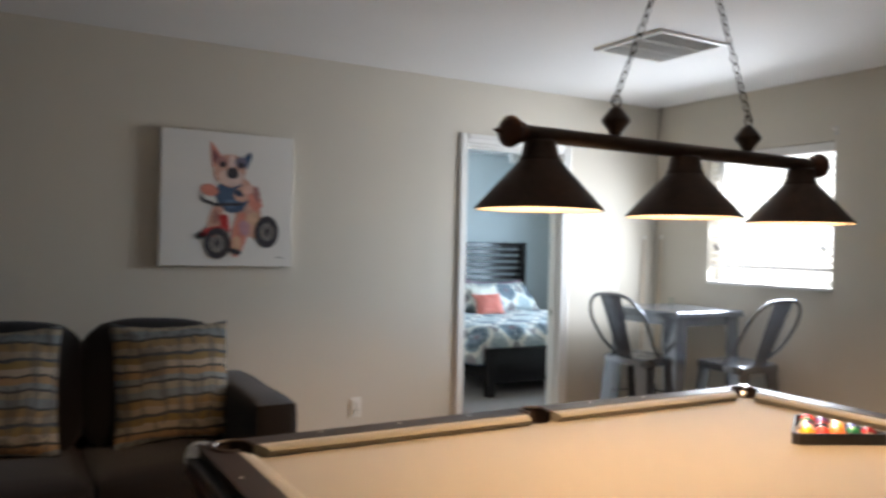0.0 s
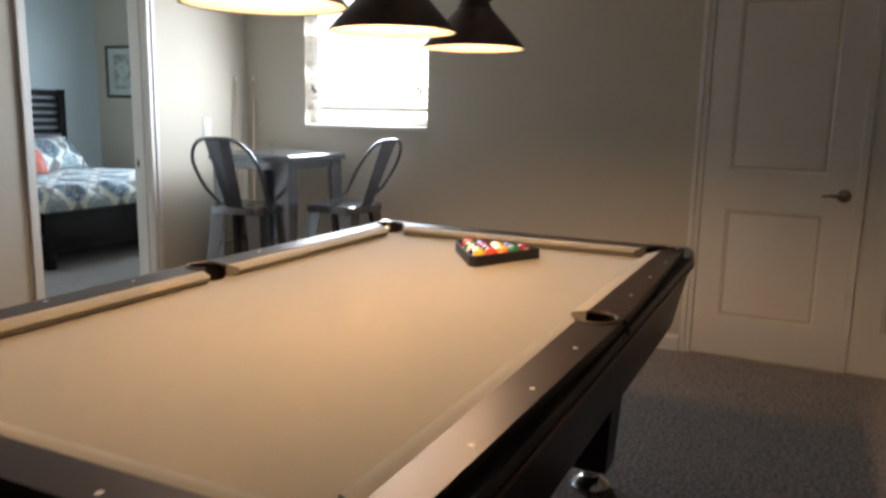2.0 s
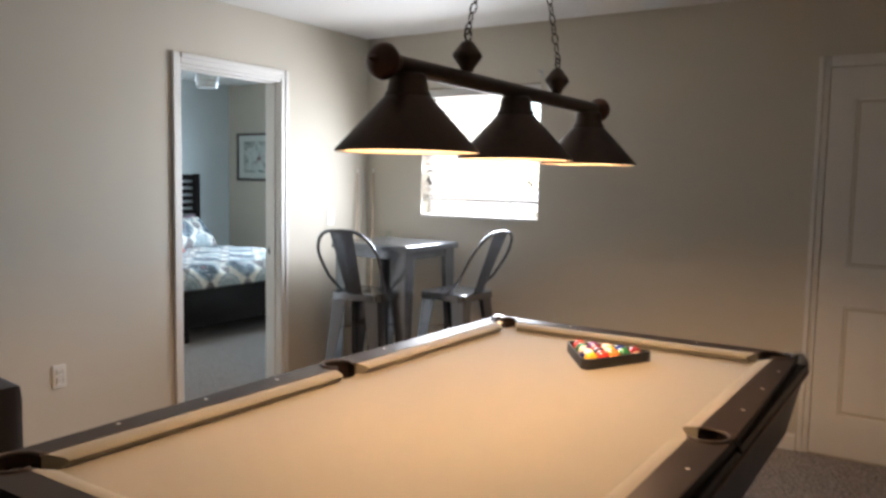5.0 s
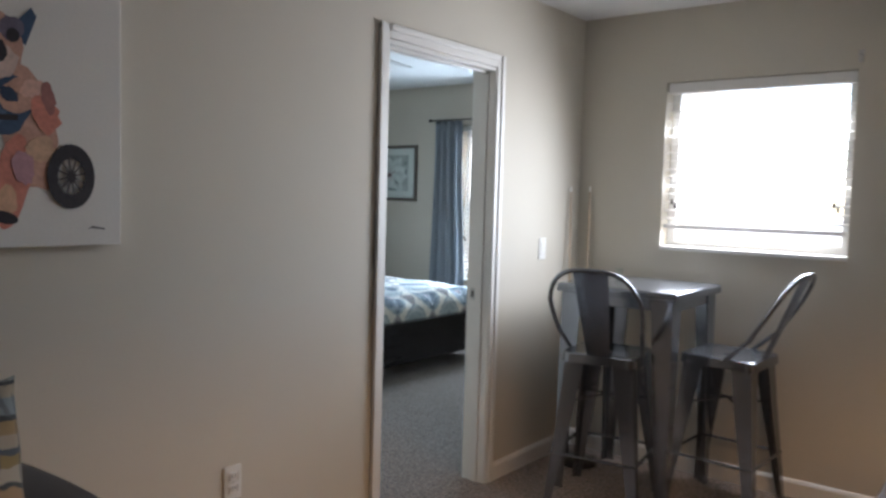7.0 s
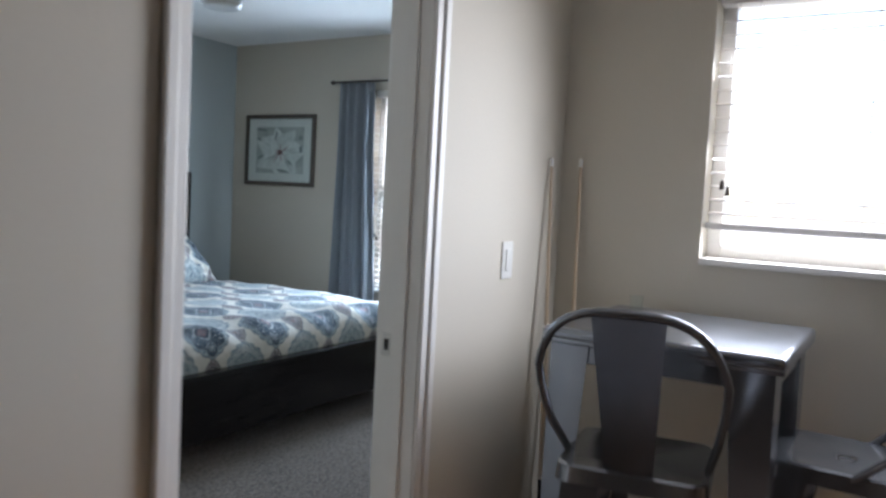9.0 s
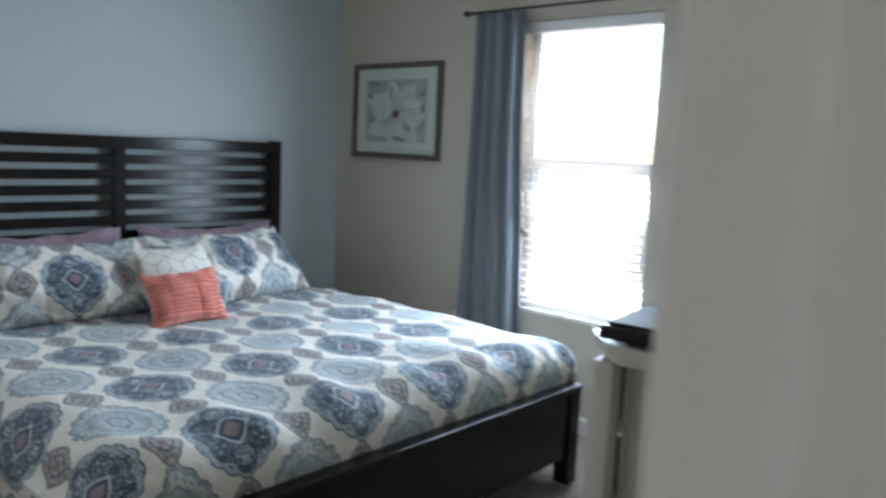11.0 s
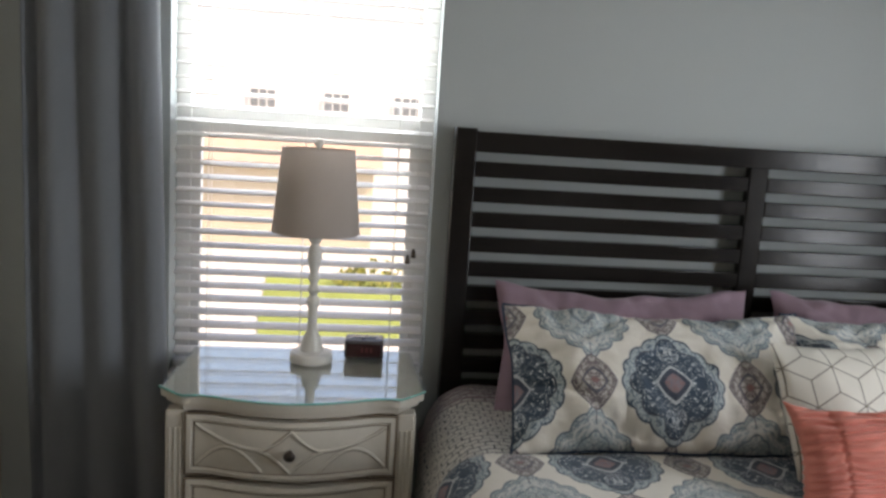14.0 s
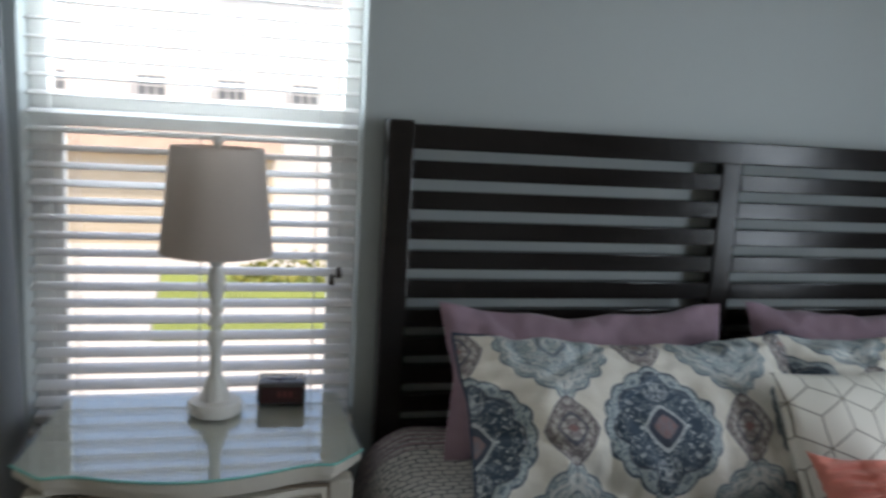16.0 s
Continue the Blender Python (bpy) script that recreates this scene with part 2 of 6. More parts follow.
def wall(name, axis, at, thick, a0, a1, z0, z1, holes, material, label):
    """A wall along x (axis 'x', at y) or y, cut into boxes round its holes (a0, a1, z0, z1)."""
    bm = bmesh.new()

    def piece(u0, u1, w0, w1):
        if u1 - u0 < 1e-4 or w1 - w0 < 1e-4:
            return
        lo, hi = sorted((at, at + thick))
        if axis == "x":
            box(bm, u0, u1, lo, hi, w0, w1)
        else:
            box(bm, lo, hi, u0, u1, w0, w1)

    u = a0
    for h0, h1, w0, w1 in sorted(holes):
        piece(u, h0, z0, z1)
        piece(h0, h1, z0, w0)
        piece(h0, h1, w1, z1)
        u = h1
    piece(u, a1, z0, z1)
    return structure(name, bm, material, label)


structure("floor", prism([(LW - 0.12, LS - 0.12), (LX + 0.16, LS - 0.12), (LX + 0.16, 0.0), (EX + 0.16, 0.0), (EX + 0.16, NY + 0.16), (BW - 0.12, NY + 0.16), (BW - 0.12, 0.061), (LW - 0.12, 0.061)], -0.15, 0.0), CARPET, "taupe cut-pile carpet over both rooms")
wall("wall_north", "x", 0.0, 0.061, LW, LX, 0, LC, [(-0.036, 0.760, -0.01, 2.035)], WALL, "beige painted wall with the bedroom doorway")
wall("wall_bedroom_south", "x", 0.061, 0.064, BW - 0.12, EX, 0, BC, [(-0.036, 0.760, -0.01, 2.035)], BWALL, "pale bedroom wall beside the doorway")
wall("wall_east", "y", LX, 0.16, LS, 0.0, 0, LC, [(-1.395, -0.492, 1.178, 2.04)], WALL, "beige painted wall with a window")
wall("wall_south", "x", LS, -0.12, LW, LX, 0, LC, [], WALL, "beige painted wall")
wall("wall_west", "y", LW, -0.12, LS, 0.0, 0, LC, [], WALL, "beige painted wall")
wall("wall_bedroom_north", "x", NY, 0.16, BW - 0.12, EX, 0, BC, [(0.43, 1.25, 0.60, 2.12)], BLUE, "blue-grey painted bedroom wall with a window")
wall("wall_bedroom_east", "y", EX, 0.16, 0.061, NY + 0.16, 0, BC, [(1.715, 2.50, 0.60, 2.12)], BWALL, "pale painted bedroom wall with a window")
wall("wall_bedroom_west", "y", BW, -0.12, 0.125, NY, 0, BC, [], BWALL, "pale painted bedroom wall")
structure("ceiling", boxed(LW - 0.12, LX + 0.16, LS - 0.12, 0.061, LC, LC + 0.3), CEIL, "white textured living room ceiling")
structure("ceiling_bedroom", boxed(BW - 0.12, EX + 0.16, 0.062, NY + 0.16, BC, BC + 0.2), CEIL, "white textured bedroom ceiling")


def baseboard(name, axis, at, side, a0, a1):
    """A moulded skirting: a flat board with a rounded top lip."""
    prof = [(0, 0), (0.014, 0), (0.014, 0.072), (0.010, 0.082), (0.006, 0.088), (0, 0.09)]
    bm = bmesh.new()
    ends = []
    for a in (a0, a1):
        ends.append([bm.verts.new((a, at + side * d, z) if axis == "x" else (at + side * d, a, z)) for d, z in prof])
    n = len(prof)
    for i in range(n):
        bm.faces.new((ends[0][i], ends[0][(i + 1) % n], ends[1][(i + 1) % n], ends[1][i]))
    bm.faces.new(ends[0])
    bm.faces.new(ends[1][::-1])
    structure(name, bm, TRIM, "white painted baseboard")


baseboard("baseboard_1", "x", 0.0, -1, LW, -0.080)
baseboard("baseboard_2", "x", 0.0, -1, 0.804, LX - 0.015)
baseboard("baseboard_3", "y", LX, -1, -2.975, -0.001)
baseboard("baseboard_4", "y", LX, -1, LS, -4.588)
baseboard("baseboard_5", "x", NY, -1, BW, EX - 0.015)
baseboard("baseboard_6", "y", EX, -1, 0.126, NY - 0.001)
baseboard("baseboard_7", "x", 0.125, 1, 0.812, EX - 0.015)
baseboard("baseboard_8", "x", LS, 1, LW, LX)
baseboard("baseboard_9", "y", BW, 1, 0.15, NY - 0.015)


def casing(name, axis, at, side, a0, a1, top, label, w=0.057):
    """A door's casing: stepped moulding on both sides and over the head, mitred by the head's overrun."""
    ob = thing(name, pose(0, 0, 0), label, "door casing")
    ob["kind"] = "structure"

    def strip(u0, u1, z0, z1, inner):
        for d, off in ((0.011, 0.0), (0.019, 0.012)):
            bm = bmesh.new()
            v0, v1, w0, w1 = u0, u1, z0, z1
            if off:
                if inner == "lo":
                    v1 = u1 - 0.030
                elif inner == "hi":
                    v0 = u0 + 0.030
                else:
                    w0 = z0 + 0.030
            lo, hi = sorted((at, at + side * d))
            if axis == "x":
                box(bm, v0, v1, lo, hi, w0, w1, 0.004)
            else:
                box(bm, lo, hi, v0, v1, w0, w1, 0.004)
            part("moulding", bm, TRIM, ob)

    strip(a0 - w, a0, 0, top + w, "lo")
    strip(a1, a1 + w, 0, top + w, "hi")
    strip(a0, a1, top, top + w, "top")
    return ob


casing("trim_door_1", "x", 0.0, -1, -0.021, 0.745, 2.031, "white moulded casing round the bedroom doorway")
casing("trim_door_2", "x", 0.125, 1, -0.021, 0.745, 2.031, "white moulded casing on the bedroom side of the doorway")
casing("trim_closet", "y", LX, -1, -4.526, -3.040, 2.032, "white moulded casing round the closet doors")
jamb = thing("door_1", pose(0, 0, 0), "white painted door jamb with stop and strike plate", "door jamb")
jamb["kind"] = "structure"
for x0, x1, s in ((-0.036, -0.018, 1), (0.742, 0.760, -1)):
    part("jamb", boxed(x0, x1, -0.001, 0.126, 0, 2.031, 0.002), TRIM, jamb)
    part("stop", boxed(*((x1, x1 + 0.011) if s > 0 else (x0 - 0.011, x0)), 0.038, 0.075, 0, 2.002, 0.003), TRIM, jamb)
part("head_jamb", boxed(-0.018, 0.742, -0.001, 0.126, 2.013, 2.031, 0.002), TRIM, jamb)
part("head_stop", boxed(-0.007, 0.731, 0.038, 0.075, 2.002, 2.013, 0.003), TRIM, jamb)
strike = part("strike_plate", boxed(0.7395, 0.742, 0.083, 0.112, 0.905, 0.965, 0.001), NICKEL, jamb, "nickel strike plate")
part("latch_hole", boxed(0.7385, 0.7395, 0.090, 0.105, 0.920, 0.950), SHADOW, strike)


def window(name, axis, at, a0, a1, z0, z1, depth, label, tilt, rail=0.028, raised=0.025, cords=True, tassels=(1,), lift=0.0):
    """A double-hung window set deep in its opening, with a slatted blind in front of it."""
    ob = thing(name, pose(0, 0, 0), label, "window")
    ob["kind"] = "structure"

    def put(pname, u0, u1, d0, d1, w0, w1, material, parent, bevel=0.003):
        bm = boxed(u0, u1, at + d0, at + d1, w0, w1, bevel) if axis == "x" else boxed(at + d0, at + d1, u0, u1, w0, w1, bevel)
        return part(pname, bm, material, parent)

    f0, f1 = depth, depth + 0.05
    fw = 0.045
    put("window_frame", a0, a0 + fw, f0, f1, z0, z1, VINYL, ob)
    put("window_frame", a1 - fw, a1, f0, f1, z0, z1, VINYL, ob)
    put("window_frame", a0 + fw, a1 - fw, f0, f1, z0, z0 + fw, VINYL, ob)
    put("window_frame", a0 + fw, a1 - fw, f0, f1, z1 - fw, z1, VINYL, ob)
    mid = (z0 + z1) / 2 + raised
    lights = [(z0 + fw, z1 - fw)]
    if rail:
        lights = [(z0 + fw, mid - rail), (mid + rail, z1 - fw)]
        put("meeting_rail", a0 + fw, a1 - fw, f0 - 0.006, f1, mid - rail, mid + rail * 0.1, VINYL, ob)
        put("meeting_rail", a0 + fw, a1 - fw, f0 + 0.012, f1, mid + rail * 0.1, mid + rail, VINYL, ob)
        put("sash_stile", a0 + fw, a0 + fw + 0.03, f0 + 0.008, f1 - 0.008, z0 + fw, mid - rail, VINYL, ob)
        put("sash_stile", a1 - fw - 0.03, a1 - fw, f0 + 0.008, f1 - 0.008, z0 + fw, mid - rail, VINYL, ob)
    for w0, w1 in lights:
        p = put("pane", a0 + fw, a1 - fw, f0 + 0.022, f0 + 0.026, w0, w1, PANE, ob, 0)
        p.visible_shadow = False
    put("window_sill", a0 - 0.0, a1 + 0.0, -0.012, f0, z0 - 0.018, z0 + 0.004, TRIM, ob, 0.004)
    # blind
    bl = thing("window_blind", pose(0, 0, 0), "white two-inch slatted window blind, lowered with slats open", "blind")
    put("head_rail", a0 + 0.006, a1 - 0.006, 0.012, 0.07, z1 - 0.055, z1 - 0.003, SLAT, bl)
    put("bottom_rail", a0 + 0.008, a1 - 0.008, 0.016, 0.066, z0 + 0.012 + lift, z0 + 0.032 + lift, SLAT, bl)
    w = a1 - a0 - 0.020
    curve = []
    k = 6
    for i in range(k + 1):
        s = (i / k - 0.5) * 0.05
        curve.append((s, 0.0022 * (1 - (2 * i / k - 1) ** 2)))
    bm = bmesh.new()
    rows = []
    for e in (-w / 2, w / 2):
        rows.append([bm.verts.new((e, s, h + q)) for q in (0, 0.0026) for s, h in (curve if q == 0 else curve[::-1])])
    n = len(rows[0])
    for i in range(n):
        bm.faces.new((rows[0][i], rows[0][(i + 1) % n], rows[1][(i + 1) % n], rows[1][i]))
    bm.faces.new(rows[0])
    bm.faces.new(rows[1][::-1])
    me = mesh_of("slat", bm, SLAT)
    z, j = z0 + 0.062 + lift, 0
    while z < z1 - 0.07:
        s = new("slat", me)
        s.parent = bl
        jitter = random.uniform(-1.2, 1.2)
        if axis == "x":
            s.matrix_world = pose((a0 + a1) / 2, at + 0.041, z, tilt + jitter, 0, 0)
        else:
            s.matrix_world = pose(at + 0.041, (a0 + a1) / 2, z, tilt + jitter, 0, -90)
        z += 0.0435
        j += 1
    for fr in (0.14, 0.5, 0.86) if cords else ():
        u = a0 + (a1 - a0) * fr
        for d in (0.0145, 0.0675):
            bm = tube([(u, at + d, z0 + 0.03 + lift), (u, at + d, z1 - 0.05)] if axis == "x" else [(at + d, u, z0 + 0.03 + lift), (at + d, u, z1 - 0.05)], 0.0011, 5)
            part("ladder_cord", bm, SLAT, bl)
    for side in tassels:
        u = a1 - 0.07 if side > 0 else a0 + 0.052
        for du, dz in ((0.0, 0.0), (0.018, 0.02)):
            tz = z0 + (z1 - z0) * 0.27 + dz
            top = [(u + du, at + 0.008, tz), (u + du, at + 0.008, z1 - 0.04)]
            part("pull_cord", tube(top if axis == "x" else [(y, x, z) for x, y, z in top], 0.0012, 5), SLAT, bl)
            bm = lathe([(0.002, 0.03), (0.006, 0.024), (0.009, 0.0), (0.0, 0.0)], 12, pose(u + du, at + 0.008, tz - 0.028) if axis == "x" else pose(at + 0.008, u + du, tz - 0.028))
            part("cord_tassel", bm, PEWTER, bl)
    return ob


window("window_1", "y", LX, -1.395, -0.492, 1.178, 2.04, 0.09, "white vinyl window, blown bright with daylight", 9, rail=0.0, tassels=(1, -1), lift=0.085)
window("window_2", "x", NY, 0.43, 1.25, 0.60, 2.12, 0.09, "white double-hung window beside the bed", 12, rail=0.040, raised=0.048)
window("window_3", "y", EX, 1.715, 2.50, 0.60, 2.12, 0.09, "white double-hung window past the foot of the bed", 4)


def closet_leaf(y0, y1, name, label, handle, stiles):
    """A hollow-core leaf with two raised panels in recessed mouldings."""
    ob = thing(name, pose(0, 0, 0), label, "door")
    ob["kind"] = "structure"
    x0, x1 = LX - 0.006, LX + 0.03
    z1 = 2.026
    ys, zs = (y0, y0 + stiles[0], y1 - stiles[1], y1), (0.012, 0.228, 0.808, 1.010, 1.870, z1)
    bm = bmesh.new()
    box(bm, x0, x1, ys[0], ys[1], zs[0], zs[5])
    box(bm, x0, x1, ys[2], ys[3], zs[0], zs[5])
    for a, b in ((0, 1), (2, 3), (4, 5)):
        box(bm, x0, x1, ys[1], ys[2], zs[a], zs[b])
    part("stiles_and_rails", bm, TRIM, ob)
    for a, b in ((1, 2), (3, 4)):
        bm = bmesh.new()
        ring = []
        for inset, d in ((0.0, 0.0), (0.010, 0.006), (0.020, 0.007), (0.042, 0.001)):
            ring.append([bm.verts.new((x0 + d, y, z)) for y, z in ((ys[1] + inset, zs[a] + inset), (ys[2] - inset, zs[a] + inset), (ys[2] - inset, zs[b] - inset), (ys[1] + inset, zs[b] - inset))])
        for p, q in zip(ring, ring[1:]):
            for i in range(4):
                bm.faces.new((p[i], p[(i + 1) % 4], q[(i + 1) % 4], q[i]))
        bm.faces.new(ring[-1])
        part("panel", bm, TRIM, ob)
    if handle:
        hy, hz = y0 + 0.066, 0.908
        bm = lathe([(0.032, 0.0), (0.032, 0.006), (0.026, 0.012), (0.012, 0.014), (0.011, 0.048), (0.0, 0.048)], 24, pose(x0, hy, hz, 0, -90, 0))
        h = part("door_handle", bm, LEVER, ob, "dark bronze lever handle")
        part("lever", tube([(x0 - 0.042, hy - 0.006, hz), (x0 - 0.044, hy + 0.02, hz), (x0 - 0.046, hy + 0.06, hz + 0.003), (x0 - 0.044, hy + 0.10, hz - 0.004)], [0.010, 0.0095, 0.008, 0.006], 12), LEVER, h)
    return ob


closet_leaf(-3.776, -3.043, "door_2", "white two-panel closet door with a dark lever", True, (0.146, 0.121))
closet_leaf(-4.523, -3.790, "door_3", "white two-panel closet door, shut", False, (0.121, 0.146))
structure("trim_astragal", boxed(LX - 0.016, LX - 0.0065, -3.802, -3.765, 0.012, 2.026, 0.003), TRIM, "white strip between the closet doors")
structure("wall_closet_back", boxed(LX + 0.165, LX + 0.2, -4.7, -2.9, 0, 2.2), WALL, "plain wall behind the closet doors")

# ---- pool table ----
pt = thing("pool_table", pose(-0.906, -2.522, 0), "black pool table with camel cloth and chrome corners", "pool table")
RZ, CZ = 0.800, 0.765
HX, HY, IX, IY = 1.197, 0.669, 1.083, 0.570
PR = 0.066


def arc(cx, cy, r, a0, a1, n=10):
    return [(cx + r * math.cos(radians(a0 + (a1 - a0) * i / n)), cy + r * math.sin(radians(a0 + (a1 - a0) * i / n))) for i in range(n + 1)]


cut = arc(IX + 0.038, IY + 0.038, PR - 0.004, 162, 288, 8)[::-1]
outline = []
for sx, sy in ((1, 1), (-1, 1), (-1, -1), (1, -1)):
    c = [(sx * x, sy * y) for x, y in cut]
    s = [(sx * x, sy * y) for x, y in arc(0, 0.602, 0.058, 320, 270, 5)]
    if sx * sy > 0:
        outline += c + s
    else:
        outline += s[::-1] + c[::-1]
outline = [p for i, p in enumerate(outline) if math.dist(p, outline[i - 1]) > 1e-4]
part("cloth", prism(outline, CZ - 0.10, CZ), FELT, pt, "camel wool cloth")


def rail(outline, name="rail"):
    bm = prism(outline, RZ - 0.058, RZ)
    edges = [e for e in bm.edges if all(abs(v.co.z - RZ) < 1e-5 for v in e.verts)]
    outer = [e for e in edges if all(abs(abs(v.co.x) - HX) < 1e-5 for v in e.verts) or all(abs(abs(v.co.y) - HY) < 1e-5 for v in e.verts)]
    bmesh.ops.bevel(bm, geom=outer, offset=0.030, segments=6, affect="EDGES")
    return part(name, bm, BLACK, pt)


for sx in (1, -1):
    for sy in (1, -1):
        o = [(0.003, HY), (HX - 0.028, HY)] + arc(IX, IY, PR, 45, 180, 10) + arc(0, 0.602, 0.060, -38, 87, 8)
        rail([(sx * x, sy * y) for x, y in o][:: sx * sy])
for sx in (1, -1):
    o = [(HX, HY - 0.028), (HX, 0.028 - HY)] + [(x, -y) for x, y in arc(IX, IY, PR, 45, -90, 10)] + arc(IX, IY, PR, -90, 45, 10)
    rail([(sx * x, y) for x, y in o][:: -sx])


def cushion(p, q, inward, ends):
    """A cloth-covered cushion from p to q, its nose leaning inwards."""
    p, q, n = Vector((*p, 0)), Vector((*q, 0)), Vector((*inward, 0))
    d = (q - p).normalized()
    prof = [(0.0, CZ, 0), (0.0, RZ - 0.002, 0), (0.012, RZ - 0.0005, 0.3), (0.042, RZ - 0.007, 0.85), (0.050, RZ - 0.014, 1.0), (0.044, RZ - 0.022, 0.9), (0.030, CZ, 0.6)]
    bm = bmesh.new()
    rows = []
    for base, s, e in ((p, 1, ends[0]), (q, -1, ends[1])):
        rows.append([bm.verts.new(base + n * a + d * (s * e * f) + Vector((0, 0, z))) for a, z, f in prof])
    k = len(prof)
    for i in range(k):
        bm.faces.new((rows[0][i], rows[0][(i + 1) % k], rows[1][(i + 1) % k], rows[1][i]))
    bm.faces.new(rows[0])
    bm.faces.new(rows[1][::-1])
    part("cushion", bm, FELT, pt)


for sy in (1, -1):
    cushion((-IX + 0.062, sy * IY), (-0.050, sy * IY), (0, -sy), (0.036, 0.016))
    cushion((0.050, sy * IY), (IX - 0.062, sy * IY), (0, -sy), (0.016, 0.036))
for sx in (1, -1):
    cushion((sx * IX, -IY + 0.062), (sx * IX, IY - 0.062), (-sx, 0), (0.036, 0.036))
for cx, cy, r, a0, a1 in [(sx * IX, sy * IY, PR, *((-95, 185) if (sx, sy) == (1, 1) else (-5, 275) if (sx, sy) == (-1, 1) else (85, 365) if (sx, sy) == (-1, -1) else (175, 455))) for sx in (1, -1) for sy in (1, -1)] + [(0, 0.602, 0.058, -42, 222), (0, -0.602, 0.058, 138, 402)]:
    pts = [(x, y, RZ + 0.001) for x, y in arc(cx, cy, r - 0.005, a0, a1, 24)]
    pk = part("pocket_liner", tube(pts, 0.006, 8, r2=0.005), LEATHER, pt, "dark leather pocket rim")
    rc = r if cx else 0.036
    bm = lathe([(r - 0.003, CZ - 0.022), (rc - 0.004, CZ - 0.05), (rc - 0.006, CZ - 0.10), (rc - 0.022, CZ - 0.145), (0.0, CZ - 0.155)], 24, pose(cx, cy, 0), caps=False)
    part("pocket_cup", bm, RUBBER, pk)
for s in (1, -1):
    part("pocket_strap", tube([(0.050, s * 0.618, RZ + 0.002), (0.046, s * 0.645, RZ + 0.001), (0.040, s * 0.661, RZ - 0.006), (0.036, s * 0.6715, RZ - 0.022), (0.034, s * 0.673, RZ - 0.040)], 0.004, 8), LEATHER, pt, "dark leather strap over the rail")
bm = bmesh.new()
lo, hi = [], []
for x, y in ((1, 1), (-1, 1), (-1, -1), (1, -1)):
    hi.append(bm.verts.new((x * 1.187, y * 0.660, RZ - 0.058)))
    lo.append(bm.verts.new((x * 1.128, y * 0.612, 0.500)))
for i in range(4):
    bm.faces.new((hi[i], hi[(i + 1) % 4], lo[(i + 1) % 4], lo[i]))
bm.faces.new(lo)
bmesh.ops.bevel(bm, geom=list(bm.edges), offset=0.006, segments=2, affect="EDGES")
part("apron", bm, BLACK, pt)
for s in (1, -1):
    part("trim_strip", boxed(-1.155, 1.155, *sorted((s * 0.661, s * 0.6735)), RZ - 0.070, RZ - 0.0585, 0.002), COPPER, pt, "thin copper-coloured trim strip")
    part("trim_strip", boxed(*sorted((s * 1.189, s * 1.2025)), -0.62, 0.62, RZ - 0.071, RZ - 0.0585, 0.002), COPPER, pt, "thin copper-coloured trim strip")
    for x in (-0.795, -0.525, -0.255, 0.285, 0.555, 0.825):
        part("sight", lathe([(0.0055, RZ - 0.001), (0.0055, RZ + 0.0008), (0, RZ + 0.0008)], 12, pose(x, s * 0.624, 0)), PEARL, pt, "pearl sight dot")
    for y in (-0.27, 0.27):
        part("sight", lathe([(0.0055, RZ - 0.001), (0.0055, RZ + 0.0008), (0, RZ + 0.0008)], 12, pose(s * 1.138, y, 0)), PEARL, pt, "pearl sight dot")
bm = lathe([(0.034, RZ - 0.001), (0.034, RZ + 0.0007), (0, RZ + 0.0007)], 28)
bmesh.ops.scale(bm, vec=(0.62, 1.3, 1), verts=bm.verts)
bmesh.ops.translate(bm, vec=(-1.138, 0.02, 0), verts=bm.verts)
part("name_plate", bm, PLATE, pt, "oval bronze name plate")
for sx in (1, -1):
    for sy in (1, -1):
        m = pose(sx * 1.160, sy * 0.633, 0)
        bm = lathe([(0.0, 0.7325), (0.034, 0.733), (0.041, 0.737), (0.0445, 0.745), (0.0445, 0.757), (0.0415, 0.772), (0.035, 0.787), (0.026, 0.798), (0.015, 0.805), (0, 0.807)], 28, m)
        c = part("corner_casting", bm, CHROME, pt, "polished chrome corner cap")
        ang = math.atan2(-sy, -sx)
        u, v = Vector((math.cos(ang), math.sin(ang))), Vector((-math.sin(ang), math.cos(ang)))
        o = [Vector((sx * 1.158, sy * 0.631)) + u * a + v * b for a, b in ((0.0, -0.024), (0.030, -0.014), (0.052, -0.010), (0.052, 0.010), (0.030, 0.014), (0.0, 0.024))]
        part("top_tab", prism([tuple(p) for p in o], RZ - 0.004, RZ + 0.004, 0.002), CHROME, c)
        lx, ly = sx * 0.735, sy * 0.435
        bm = bmesh.new()
        ring = []
        for h, z in ((0.085, 0.503), (0.085, 0.46), (0.066, 0.12), (0.066, 0.085)):
            ring.append([bm.verts.new((lx + a * h, ly + b * h, z)) for a, b in ((1, 1), (-1, 1), (-1, -1), (1, -1))])
        for p, q in zip(ring, ring[1:]):
            for i in range(4):
                bm.faces.new((p[i], p[(i + 1) % 4], q[(i + 1) % 4], q[i]))
        bm.faces.new(ring[0])
        bm.faces.new(ring[-1])
        leg = part("leg", bm, BLACK, pt)
        part("levelling_foot", lathe([(0.066, 0.0), (0.068, 0.012), (0.058, 0.028), (0.03, 0.045), (0.022, 0.086), (0.0, 0.086)], 28, pose(lx, ly, 0)), CHROME, leg, "chrome levelling foot")

# rack and balls
BR = 0.0262
rk = thing("ball_rack", pose(-0.150, -2.545, CZ, 0, 0, 184), "black plastic triangle rack round the balls", "ball rack")
R3 = [(0.190, 0), (-0.095, 0.1645), (-0.095, -0.1645)]


